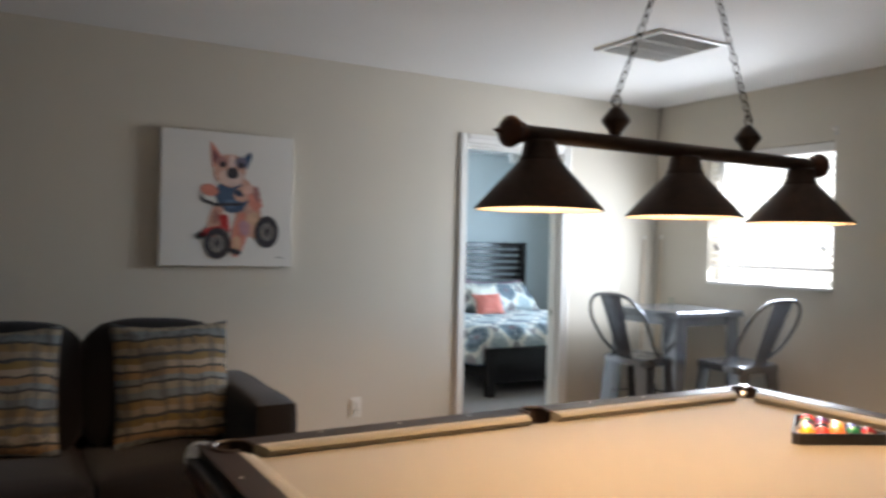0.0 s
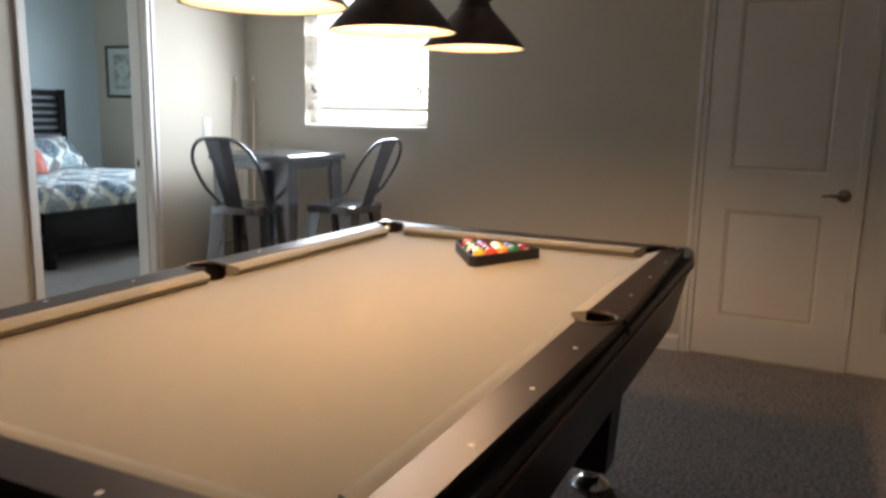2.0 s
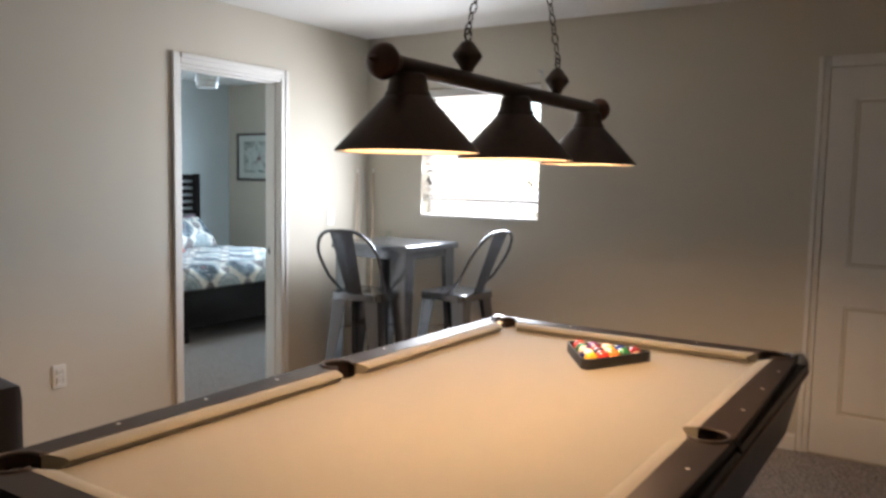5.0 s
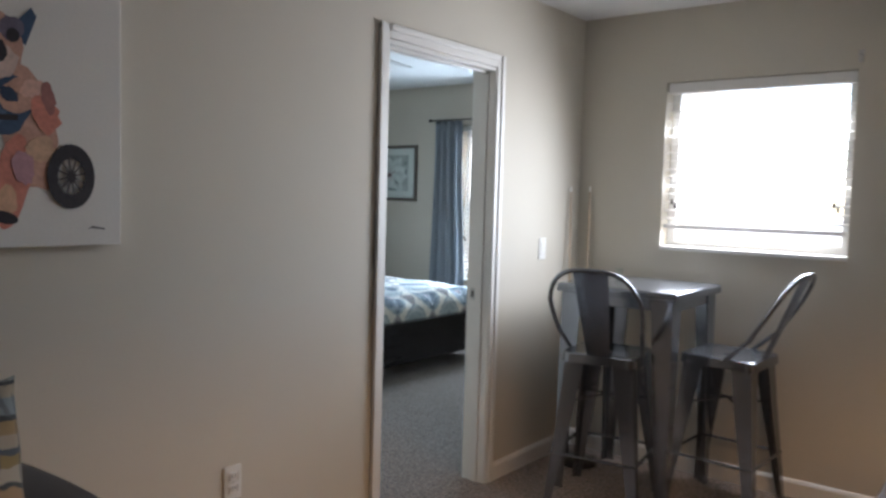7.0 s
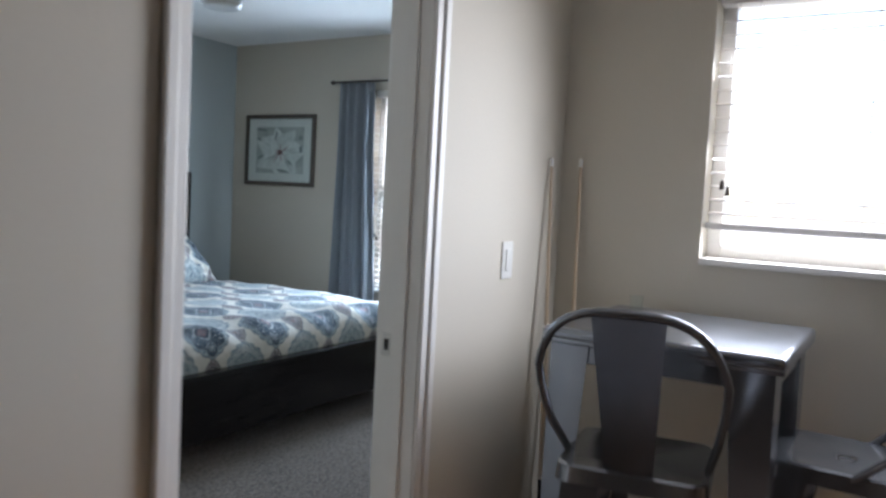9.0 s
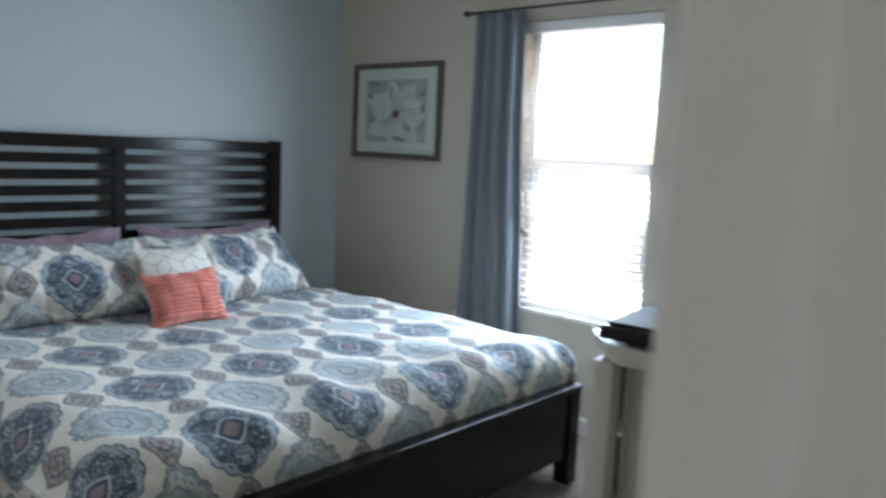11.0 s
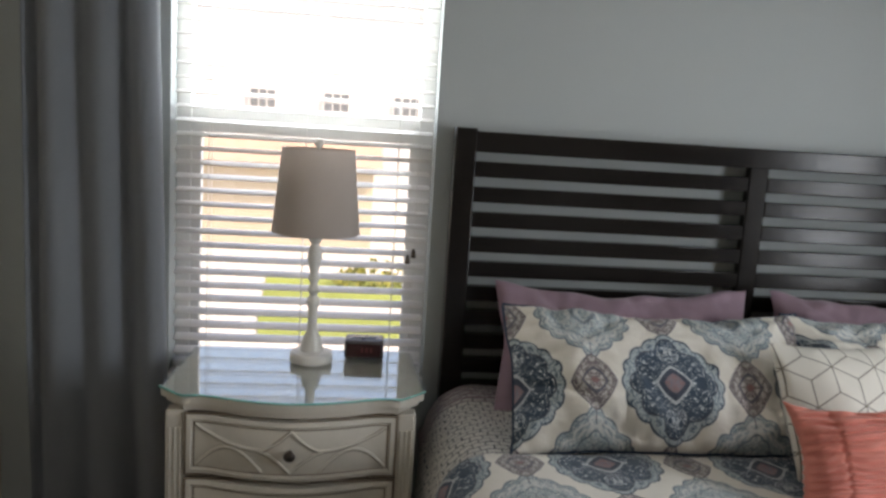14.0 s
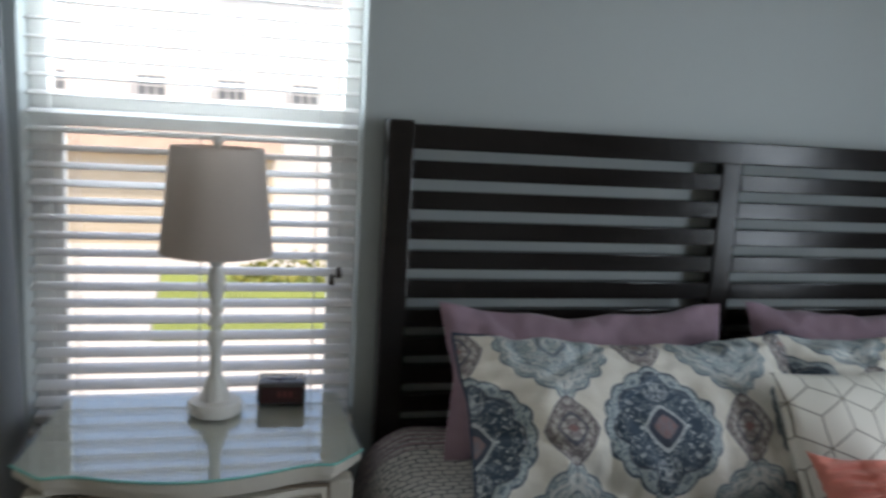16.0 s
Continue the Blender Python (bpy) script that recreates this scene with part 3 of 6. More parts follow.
def tri(s, h=0.0):
    out = []
    for i, (x, y) in enumerate(R3):
        a = math.degrees(math.atan2(y, x))
        out += arc(x * s, y * s, 0.022, a - 60, a + 60, 5)
    return out


o, inn = tri(0.84), [(x * 0.945, y * 0.945) for x, y in tri(0.84)]
bm = bmesh.new()
vs = [[bm.verts.new((x, y, z)) for x, y in ring] for ring, z in ((o, 0.001), (o, 0.038), (inn, 0.038), (inn, 0.001))]
n = len(o)
for a in range(4):
    for i in range(n):
        bm.faces.new((vs[a][i], vs[a][(i + 1) % n], vs[(a + 1) % 4][(i + 1) % n], vs[(a + 1) % 4][i]))
part("frame", bm, RUBBER, rk)
COLORS = [(0.78, 0.50, 0.03), (0.02, 0.03, 0.22), (0.70, 0.05, 0.03), (0.10, 0.03, 0.16), (0.85, 0.24, 0.04), (0.02, 0.16, 0.07), (0.25, 0.02, 0.03), (0.01, 0.01, 0.01)]


def ball_mat(i):
    """Solid and striped phenolic balls: a white cap beyond the band, and a number disc."""
    m, nt, b = shader("ball_resin")
    co = coords(nt)
    sep = node(nt, "ShaderNodeSeparateXYZ", i0=co)
    col = COLORS[i % 8]
    if i >= 8:
        f = calc(nt, "GREATER_THAN", calc(nt, "ABSOLUTE", sep.outputs[2]), 0.014)
        out = blend(nt, f, col, (0.80, 0.74, 0.60))
    else:
        out = blend(nt, 0.0, col, col)
    d = calc(nt, "GREATER_THAN", calc(nt, "ABSOLUTE", sep.outputs[0]), 0.0263)
    out = blend(nt, d, out, (0.82, 0.78, 0.66))
    nt.links.new(out, b.inputs["Base Color"])
    b.inputs["Roughness"].default_value = 0.12
    b.inputs["Coat Weight"].default_value = 0.5
    return m


ORDER = [0, 9, 2, 11, 7, 4, 13, 6, 8, 5, 10, 3, 12, 1, 14]
rm = rk.matrix_world.copy()
names = ("yellow", "blue", "red", "purple", "orange", "green", "maroon", "black")
k = 0
for row in range(5):
    for j in range(row + 1):
        i = ORDER[k]
        k += 1
        bm = bmesh.new()
        bmesh.ops.create_uvsphere(bm, u_segments=24, v_segments=14, radius=BR)
        x = 0.116 - row * BR * 1.735
        y = (j - row / 2) * BR * 2.02
        ob = solid("pool_ball", bm, ball_mat(i), rm @ pose(x, y, BR) @ pose(0, 0, 0, random.uniform(0, 360), random.uniform(0, 360), random.uniform(0, 360)),
                   ("striped " if i >= 8 else "solid ") + names[i % 8] + " pool ball in the rack on the cloth", "pool ball", "racked pool balls")

# ---- pool table light ----
PLY, PLZ = -2.516, 1.678
pl = thing("pool_table_light", pose(-0.818, PLY, PLZ), "aged bronze three-shade billiard light hung on chains", "pendant light")
bar = part("bar", tube([(-0.60, 0, 0), (0.60, 0, 0)], 0.0215, 20), BRONZE, pl)
for s in (1, -1):
    m = pose(s * 0.600, 0, 0, 0, s * 90, 0)
    part("finial", lathe([(0.0, -0.014), (0.024, -0.012), (0.028, -0.004), (0.024, 0.002), (0.037, 0.014), (0.042, 0.028), (0.038, 0.042), (0.024, 0.054), (0.010, 0.060), (0.007, 0.068), (0.0, 0.084)], 24, m), COPPER, pl, "turned copper end finial")
    d = s * 0.274
    bm = lathe([(0.0, 0.020), (0.016, 0.022), (0.018, 0.030), (0.038, 0.056), (0.040, 0.062), (0.038, 0.068), (0.018, 0.094), (0.010, 0.100), (0.0, 0.102)], 8, pose(d, 0, 0))
    part("hanger", bm, BRONZE, pl, "faceted bronze hanger block")
    part("hanger_ring", tube([(d + 0.016 * math.cos(a * math.pi / 8), 0, 0.116 + 0.016 * math.sin(a * math.pi / 8)) for a in range(16)], 0.0028, 8, True), BRONZE, pl)
    bm = tube([(0.0085 * math.cos(a * math.pi / 7), 0, 0.0175 * math.sin(a * math.pi / 7)) for a in range(14)], 0.0022, 6, True)
    link = mesh_of("chain_link", bm, BRONZE)
    p0, p1 = Vector((d, 0, 0.132)), Vector((s * 0.028, 0, LC - PLZ - 0.045))
    run = (p1 - p0)
    steps = int(run.length / 0.0295)
    q = run.to_track_quat("Z", "Y").to_matrix().to_4x4()
    for i in range(steps + 1):
        ob = new("chain_link", link)
        ob.parent = pl
        ob.matrix_local = Matrix.Translation(p0 + run * (i / steps)) @ q @ pose(0, 0, 0, 0, 0, 90 * (i % 2) + random.uniform(-12, 12))
part("canopy", lathe([(0.0, LC - PLZ - 0.050), (0.030, LC - PLZ - 0.048), (0.055, LC - PLZ - 0.030), (0.064, LC - PLZ - 0.010), (0.064, LC - PLZ)], 28), BRONZE, pl, "round bronze ceiling canopy")
for x in (-0.534, 0.0, 0.540):
    prof = [(0.038, -0.016), (0.043, -0.020), (0.044, -0.030), (0.049, -0.056), (0.054, -0.062), (0.054, -0.068), (0.168, -0.192), (0.170, -0.197)]
    bm = lathe(prof + [(0.166, -0.197)] + [(r - 0.005, z - 0.003) for r, z in prof[-2::-1]], 40, pose(x, 0, 0))
    sh = part("shade", bm, BRONZE, pl, "conical aged bronze shade")
    prof = [(0.1655, -0.1965), (0.1585, -0.1945), (0.046, -0.084), (0.0, -0.080)]
    part("shade_lining", lathe(prof, 40, pose(x, 0, 0), caps=False), SHADEIN, sh, "pale enamel lining")
    part("socket", lathe([(0.0, -0.02), (0.024, -0.02), (0.024, -0.070), (0.018, -0.085), (0.0, -0.085)], 20, pose(x, 0, 0)), COPPER, sh)
    b = part("bulb", lathe([(0.013, -0.085), (0.018, -0.10), (0.030, -0.125), (0.031, -0.140), (0.022, -0.160), (0.0, -0.168)], 20, pose(x, 0, 0)), BULB, sh, "lit warm bulb")
    b.visible_shadow = False
    lamp("pool_lamp", "POINT", 1.8, pose(-0.818 + x, PLY, PLZ - 0.140), (1.0, 0.57, 0.29), r=0.032)

# ---- bar table and stools ----
bt = thing("bar_table", pose(1.245, -0.555, 0), "square gunmetal steel bar-height table by the window", "bar table")
TZ = 1.011
part("tabletop", boxed(-0.30, 0.30, -0.30, 0.30, TZ - 0.036, TZ, 0.014, 4), GUNMETAL, bt)
part("top_rim", tube([(a * 0.293, b * 0.293, TZ - 0.034) for a, b in ((1, 1), (-1, 1), (-1, -1), (1, -1))], 0.009, 8, True), GUNMETAL, bt)


def leg_mesh(top, bottom, z1, w1, w0, thick=0.012):
    """A splayed angle-iron leg, tapering to its foot."""
    bm = bmesh.new()
    rings = []
    for (x, y), w, z in ((top, w1, z1), ((top[0] * 0.75 + bottom[0] * 0.25, top[1] * 0.75 + bottom[1] * 0.25), w1 * 0.85, z1 * 0.72), (bottom, w0, 0.012), (bottom, w0 * 1.05, 0.0)):
        sx, sy = (-1 if x > 0 else 1), (-1 if y > 0 else 1)
        c = [(0, 0), (w, 0), (w * 0.96, thick), (thick * 1.6, thick * 1.6), (thick, w * 0.96), (0, w)]
        rings.append([bm.verts.new((x + sx * a, y + sy * b, z)) for a, b in c])
    n = 6
    for p, q in zip(rings, rings[1:]):
        for i in range(n):
            bm.faces.new((p[i], p[(i + 1) % n], q[(i + 1) % n], q[i]))
    bm.faces.new(rings[0])
    bm.faces.new(rings[-1])
    return bm


for sx in (1, -1):
    for sy in (1, -1):
        part("leg", leg_mesh((sx * 0.278, sy * 0.278), (sx * 0.285, sy * 0.285), TZ - 0.036, 0.105, 0.048), GUNMETAL, bt)
    part("apron", boxed(*sorted((sx * 0.262, sx * 0.272)), -0.20, 0.20, TZ - 0.092, TZ - 0.037, 0.003), GUNMETAL, bt)
    part("apron", boxed(-0.20, 0.20, *sorted((sx * 0.262, sx * 0.272)), TZ - 0.092, TZ - 0.037, 0.003), GUNMETAL, bt)


def bar_stool(m, label):
    """Pressed-steel stool: dished seat, four splayed legs, foot rails, hoop back with a tapered splat. It faces +y."""
    ob = thing("bar_stool", m, label, "bar stool", "stools at the bar table")
    SZ = 0.712
    o = []
    for x, y in ((0.152, 0.152), (-0.152, 0.152), (-0.152, -0.152), (0.152, -0.152)):
        a = math.degrees(math.atan2(y, x))
        o += arc(x * 0.82, y * 0.82, 0.045, a - 45, a + 45, 5)
    bm = bmesh.new()
    rings = []
    for s, z in ((0.97, SZ - 0.050), (1.06, SZ - 0.045), (1.04, SZ - 0.006), (1.0, SZ), (0.93, SZ - 0.002), (0.5, SZ - 0.008), (0.14, SZ - 0.010)):
        rings.append([bm.verts.new((x * s, y * s, z)) for x, y in o])
    n = len(o)
    for p, q in zip(rings, rings[1:]):
        for i in range(n):
            bm.faces.new((p[i], p[(i + 1) % n], q[(i + 1) % n], q[i]))
    seat = part("seat", bm, GUNMETAL, ob, "dished steel seat with a drain slot")
    part("drain_slot", lathe([(0.021, SZ - 0.0125), (0.021, SZ - 0.0115), (0, SZ - 0.0115)], 16), SHADOW, seat)
    for sx in (1, -1):
        for sy in (1, -1):
            part("leg", leg_mesh((sx * 0.158, sy * 0.158), (sx * 0.218, sy * 0.218), SZ - 0.040, 0.092, 0.036), GUNMETAL, ob)
    for a, b in (((1, 1), (-1, 1)), ((-1, 1), (-1, -1)), ((-1, -1), (1, -1)), ((1, -1), (1, 1))):
        z = 0.235
        part("foot_rail", tube([(a[0] * 0.196, a[1] * 0.196, z), (b[0] * 0.196, b[1] * 0.196, z)], 0.0075, 8), GUNMETAL, ob)
    for a, b in (((1, 1), (-1, -1)), ((1, -1), (-1, 1))):
        part("brace", tube([(a[0] * 0.17, a[1] * 0.17, 0.47), (0, 0, 0.50), (b[0] * 0.17, b[1] * 0.17, 0.47)], 0.006, 8), GUNMETAL, ob)
    hoop = []
    for i in range(25):
        u = i / 24
        ang = math.pi * (1 - u)
        ca = math.cos(ang)
        h = max(math.sin(ang), 0.0) ** 0.60
        x = math.copysign(abs(ca) ** 0.62, ca) * 0.232 * (0.72 + 0.26 * min(1.0, h * 1.5))
        y = -0.045 - 0.285 * h ** 0.8
        z = SZ - 0.03 + 0.425 * h
        hoop.append((x, y, z))
    hoop[0], hoop[-1] = (-0.165, -0.02, SZ - 0.028), (0.165, -0.02, SZ - 0.028)
    part("back_hoop", tube(hoop, 0.0105, 10), GUNMETAL, ob)
    bm = bmesh.new()
    rows = []
    for t in range(9):
        u = t / 8
        w = 0.054 + 0.026 * u
        y, z = -0.152 - 0.172 * u, SZ - 0.03 + 0.417 * u
        rows.append([bm.verts.new((w * (k - 2) / 2, y - 0.010 * (1 - ((k - 2) / 2) ** 2), z)) for k in range(5)])
    for p, q in zip(rows, rows[1:]):
        for i in range(4):
            bm.faces.new((p[i], p[i + 1], q[i + 1], q[i]))
    bmesh.ops.solidify(bm, geom=list(bm.faces), thickness=0.003)
    part("back_splat", bm, GUNMETAL, ob)
    return ob


bar_stool(pose(0.990, -0.524, 0, 0, 0, -81), "gunmetal steel bar stool with hoop back, tucked at the table")
bar_stool(pose(1.350, -0.970, 0, 0, 0, -3), "gunmetal steel bar stool with a sunlit seat at the table")


def cue(x0, y0, x1, y1, z1, label):
    a, b = Vector((x0, y0, 0.012)), Vector((x1, y1, z1))
    q = (b - a).to_track_quat("Z", "Y").to_matrix().to_4x4()
    L = (b - a).length
    ob = thing("cue_stick", Matrix.Translation(a) @ q, label, "cue stick", "cues in the corner")
    part("butt", lathe([(0.0, 0), (0.0135, 0.001), (0.014, 0.03), (0.012, 0.40), (0.0, 0.40)], 14), BLACK, ob, "black lacquered butt")
    part("joint_collar", lathe([(0.0138, 0.40), (0.0138, 0.415), (0, 0.415)], 14), CHROME, ob)
    part("shaft", lathe([(0.0105, 0.415), (0.0065, L * 0.75), (0.0050, L - 0.03), (0, L - 0.03)], 14), MAPLE, ob, "maple shaft")
    part("ferrule", lathe([(0.0068, L - 0.03), (0.0066, L - 0.006), (0.004, L), (0, L)], 12), PLASTIC, ob)


cue(1.49, -0.14, 1.604, -0.075, 1.49, "maple cue stick with black butt leaning in the corner")
cue(1.40, -0.10, 1.50, -0.012, 1.485, "slim cue stick leaning against the wall by the corner")

# cue stand
cs = thing("cue_stand", pose(1.335, -0.205, 0), "low round black cue stand on the carpet in the corner", "cue stand")
part("base", lathe([(0.098, 0.0), (0.102, 0.006), (0.100, 0.020), (0.088, 0.030), (0.030, 0.034), (0.0, 0.034)], 32), BLACK, cs)
part("pole", lathe([(0.014, 0.033), (0.011, 0.06), (0.011, 0.50), (0.016, 0.52), (0.0, 0.525)], 16), BLACK, cs)
part("holder_ring", tube([(0.075 * math.cos(a * math.pi / 14), 0.075 * math.sin(a * math.pi / 14), 0.49) for a in range(28)], 0.007, 8, True), BLACK, cs)
for a in (20, 140, 260):
    part("spoke", tube([(0, 0, 0.49), (0.075 * math.cos(radians(a)), 0.075 * math.sin(radians(a)), 0.49)], 0.005, 8), BLACK, cs)
br = thing("curtain_bracket", pose(LX, -1.403, 2.098), "small grey metal curtain bracket above the window corner", "bracket")
part("plate", boxed(-0.005, 0.0, -0.011, 0.011, -0.028, 0.028, 0.002), NICKEL, br)
part("arm", tube([(-0.004, 0, 0.004), (-0.045, 0, 0.004), (-0.056, 0, 0.016)], 0.005, 8), NICKEL, br)

# ---- canvas ----
cv = thing("canvas_print", pose(-1.518, -0.003, 1.597), "white canvas print of an animal riding a red tricycle", "wall art")
part("canvas", boxed(-0.348, 0.348, -0.034, 0.0, -0.352, 0.352, 0.003), MAT, cv)
PAINT = {}


def paint(col):
    if col not in PAINT:
        PAINT[col] = surf("canvas_paint", col, 0.8, var=0.35, vscale=22, grain=90, gvar=0.2, bump=0.2, depth=0.001)
    return PAINT[col]


def daub(name, outline, col, lift):
    """A painted shape on the canvas; outline in canvas units from -1 to 1."""
    o = [(x * 0.348, y * 0.352) for x, y in outline]
    bm = prism(o, 0.0, 0.0006)
    bmesh.ops.transform(bm, matrix=pose(0, -0.0345 - lift * 0.0007, 0, 90, 0, 0), verts=bm.verts)
    part(name, bm, paint(col), cv)


def oval(cx, cy, rx, ry, turn=0, n=22, wob=0.0, seed=0):
    r = random.Random(seed)
    out = []
    for i in range(n):
        a = 2 * math.pi * i / n
        k = 1 + r.uniform(-wob, wob)
        x, y = rx * k * math.cos(a), ry * k * math.sin(a)
        c, s = math.cos(radians(turn)), math.sin(radians(turn))
        out.append((cx + x * c - y * s, cy + x * s + y * c))
    return out


SKIN, ROSE, DARK, NAVY, RED = (0.56, 0.33, 0.25), (0.62, 0.24, 0.18), (0.035, 0.03, 0.035), (0.05, 0.09, 0.16), (0.45, 0.03, 0.03)
daub("painted_body", oval(0.28, -0.12, 0.20, 0.46, 12, wob=0.06, seed=1), SKIN, 0)
daub("painted_leg", oval(0.16, -0.52, 0.12, 0.34, -8, wob=0.06, seed=2), ROSE, 1)
daub("painted_leg", oval(-0.20, -0.32, 0.11, 0.26, -10, wob=0.06, seed=21), SKIN, 1)
daub("painted_shirt", oval(0.05, 0.05, 0.26, 0.24, -20, wob=0.08, seed=3), NAVY, 1)
daub("painted_arm", oval(0.22, 0.10, 0.16, 0.12, 30, wob=0.05, seed=5), SKIN, 2)
daub("painted_arm", oval(-0.30, 0.13, 0.13, 0.09, -10, wob=0.05, seed=6), ROSE, 2)
daub("painted_ear", [(-0.26, 0.46), (-0.30, 0.86), (-0.22, 0.78), (-0.10, 0.60)], ROSE, 1)
daub("painted_ear", [(0.14, 0.56), (0.30, 0.74), (0.34, 0.68), (0.26, 0.46)], NAVY, 1)
for k, (x, y, rx, ry, turn, col) in enumerate(((0.40, -0.02, 0.10, 0.15, 20, ROSE), (0.36, -0.28, 0.11, 0.10, -10, (0.62, 0.40, 0.27)), (0.24, -0.42, 0.08, 0.12, 10, (0.48, 0.27, 0.30)),
                                               (0.12, -0.66, 0.07, 0.12, 0, (0.66, 0.40, 0.26)), (0.30, 0.16, 0.09, 0.06, 35, (0.70, 0.44, 0.36)), (0.42, 0.10, 0.05, 0.12, 10, (0.36, 0.16, 0.14)),
                                               (0.02, -0.06, 0.10, 0.07, 10, (0.10, 0.16, 0.26)), (0.14, 0.10, 0.07, 0.05, -30, (0.03, 0.05, 0.09)), (-0.20, -0.26, 0.05, 0.12, -10, (0.40, 0.20, 0.16)))):
    daub("painted_patch", oval(x, y, rx, ry, turn, wob=0.14, seed=70 + k), col, 2.4 + 0.05 * k)
daub("painted_head", oval(0.0, 0.44, 0.25, 0.25, 0, wob=0.05, seed=7), SKIN, 2)
daub("painted_cheek", oval(0.02, 0.33, 0.19, 0.13, 0, wob=0.08, seed=8), (0.66, 0.50, 0.44), 3)
daub("painted_muzzle", oval(0.04, 0.40, 0.09, 0.09, 0, wob=0.08, seed=9), DARK, 4)
daub("painted_brow", oval(-0.12, 0.56, 0.09, 0.08, 20, wob=0.12, seed=81), (0.40, 0.20, 0.18), 3)
daub("painted_brow", oval(0.16, 0.56, 0.09, 0.09, -20, wob=0.12, seed=82), (0.16, 0.14, 0.19), 3)
daub("painted_blaze", oval(0.03, 0.56, 0.045, 0.13, 0, wob=0.12, seed=83), (0.70, 0.55, 0.50), 3.5)
daub("painted_inner_ear", [(-0.24, 0.52), (-0.27, 0.76), (-0.21, 0.70), (-0.14, 0.58)], (0.20, 0.08, 0.09), 1.5)
daub("painted_eye", oval(-0.11, 0.52, 0.045, 0.05), DARK, 4)
daub("painted_eye", oval(0.17, 0.52, 0.045, 0.05), DARK, 4)
daub("painted_handlebar", [(-0.42, 0.10), (-0.38, 0.0), (-0.20, -0.06), (0.20, -0.04), (0.20, -0.08), (-0.22, -0.11), (-0.42, -0.03)], DARK, 3)
daub("painted_frame", [(-0.42, -0.52), (-0.34, -0.44), (-0.10, -0.42), (0.02, -0.50), (-0.02, -0.22), (-0.16, -0.24), (-0.12, -0.40)], RED, 3)
daub("painted_fender", [(-0.44, -0.56), (-0.36, -0.44), (-0.16, -0.40), (-0.02, -0.48), (-0.08, -0.52), (-0.22, -0.48), (-0.36, -0.56)], RED, 4)


def painted_wheel(cx, cy, rx, ry):
    n = 28
    bm = bmesh.new()
    for k, (r0, r1) in enumerate(((0.56, 1.0),)):
        a = [bm.verts.new(((cx + rx * r0 * math.cos(2 * math.pi * i / n)) * 0.348, -0.0345 - 0.0036, (cy + ry * r0 * math.sin(2 * math.pi * i / n)) * 0.352)) for i in range(n)]
        b = [bm.verts.new(((cx + rx * r1 * math.cos(2 * math.pi * i / n)) * 0.348, -0.0345 - 0.0036, (cy + ry * r1 * math.sin(2 * math.pi * i / n)) * 0.352)) for i in range(n)]
        for i in range(n):
            bm.faces.new((a[i], a[(i + 1) % n], b[(i + 1) % n], b[i]))
    part("painted_wheel", bm, paint(DARK), cv)
    for i in range(6):
        a = math.pi * i / 6 + 0.2
        dx, dy = rx * 0.60 * math.cos(a), ry * 0.60 * math.sin(a)
        px, py = -dy * 0.03 / max(rx, ry), dx * 0.03 / max(rx, ry)
        daub("painted_spoke", [(cx - dx - px * 0.55, cy - dy - py * 0.55), (cx + dx - px * 0.55, cy + dy - py * 0.55), (cx + dx + px * 0.55, cy + dy + py * 0.55), (cx - dx + px * 0.55, cy - dy + py * 0.55)], (0.10, 0.09, 0.09), 4)
    daub("painted_hub", oval(cx, cy, rx * 0.2, ry * 0.2), DARK, 5)


painted_wheel(-0.17, -0.66, 0.20, 0.235)
painted_wheel(0.59, -0.47, 0.185, 0.245)
daub("painted_pedal", oval(0.10, -0.78, 0.10, 0.045, -15), DARK, 4)
daub("painted_pedal", oval(-0.42, -0.55, 0.07, 0.05, 20), DARK, 4)
daub("signature", [(0.72, -0.872), (0.76, -0.85), (0.86, -0.868), (0.86, -0.878), (0.76, -0.862)], DARK, 1)

# ---- sofa ----
def puff(x0, x1, y0, y1, z0, z1, r=0.05, crown=0.03):
    """An upholstered block: rounded edges and a crowned, slightly uneven skin."""
    bm = boxed(x0, x1, y0, y1, z0, z1)
    bmesh.ops.subdivide_edges(bm, edges=list(bm.edges), cuts=9, use_grid_fill=True)
    c = Vector(((x0 + x1) / 2, (y0 + y1) / 2, (z0 + z1) / 2))
    h = Vector(((x1 - x0) / 2, (y1 - y0) / 2, (z1 - z0) / 2))
    for v in bm.verts:
        d = v.co - c
        q = Vector([max(abs(d[i]) - (h[i] - r), 0) * (1 if d[i] > 0 else -1) for i in range(3)])
        core = d - q
        if q.length > 1e-6:
            d = core + q.normalized() * r
        u = [1 - (abs(d[i]) / h[i]) ** 2.5 for i in range(3)]
        big = max(range(3), key=lambda i: abs(d[i]) / h[i])
        others = [max(u[i], 0) for i in range(3) if i != big]
        d[big] += (1 if d[big] > 0 else -1) * crown * others[0] * others[1]
        n = noise.noise(v.co * 5.0) * 0.006
        v.co = c + d + d.normalized() * n
    return bm


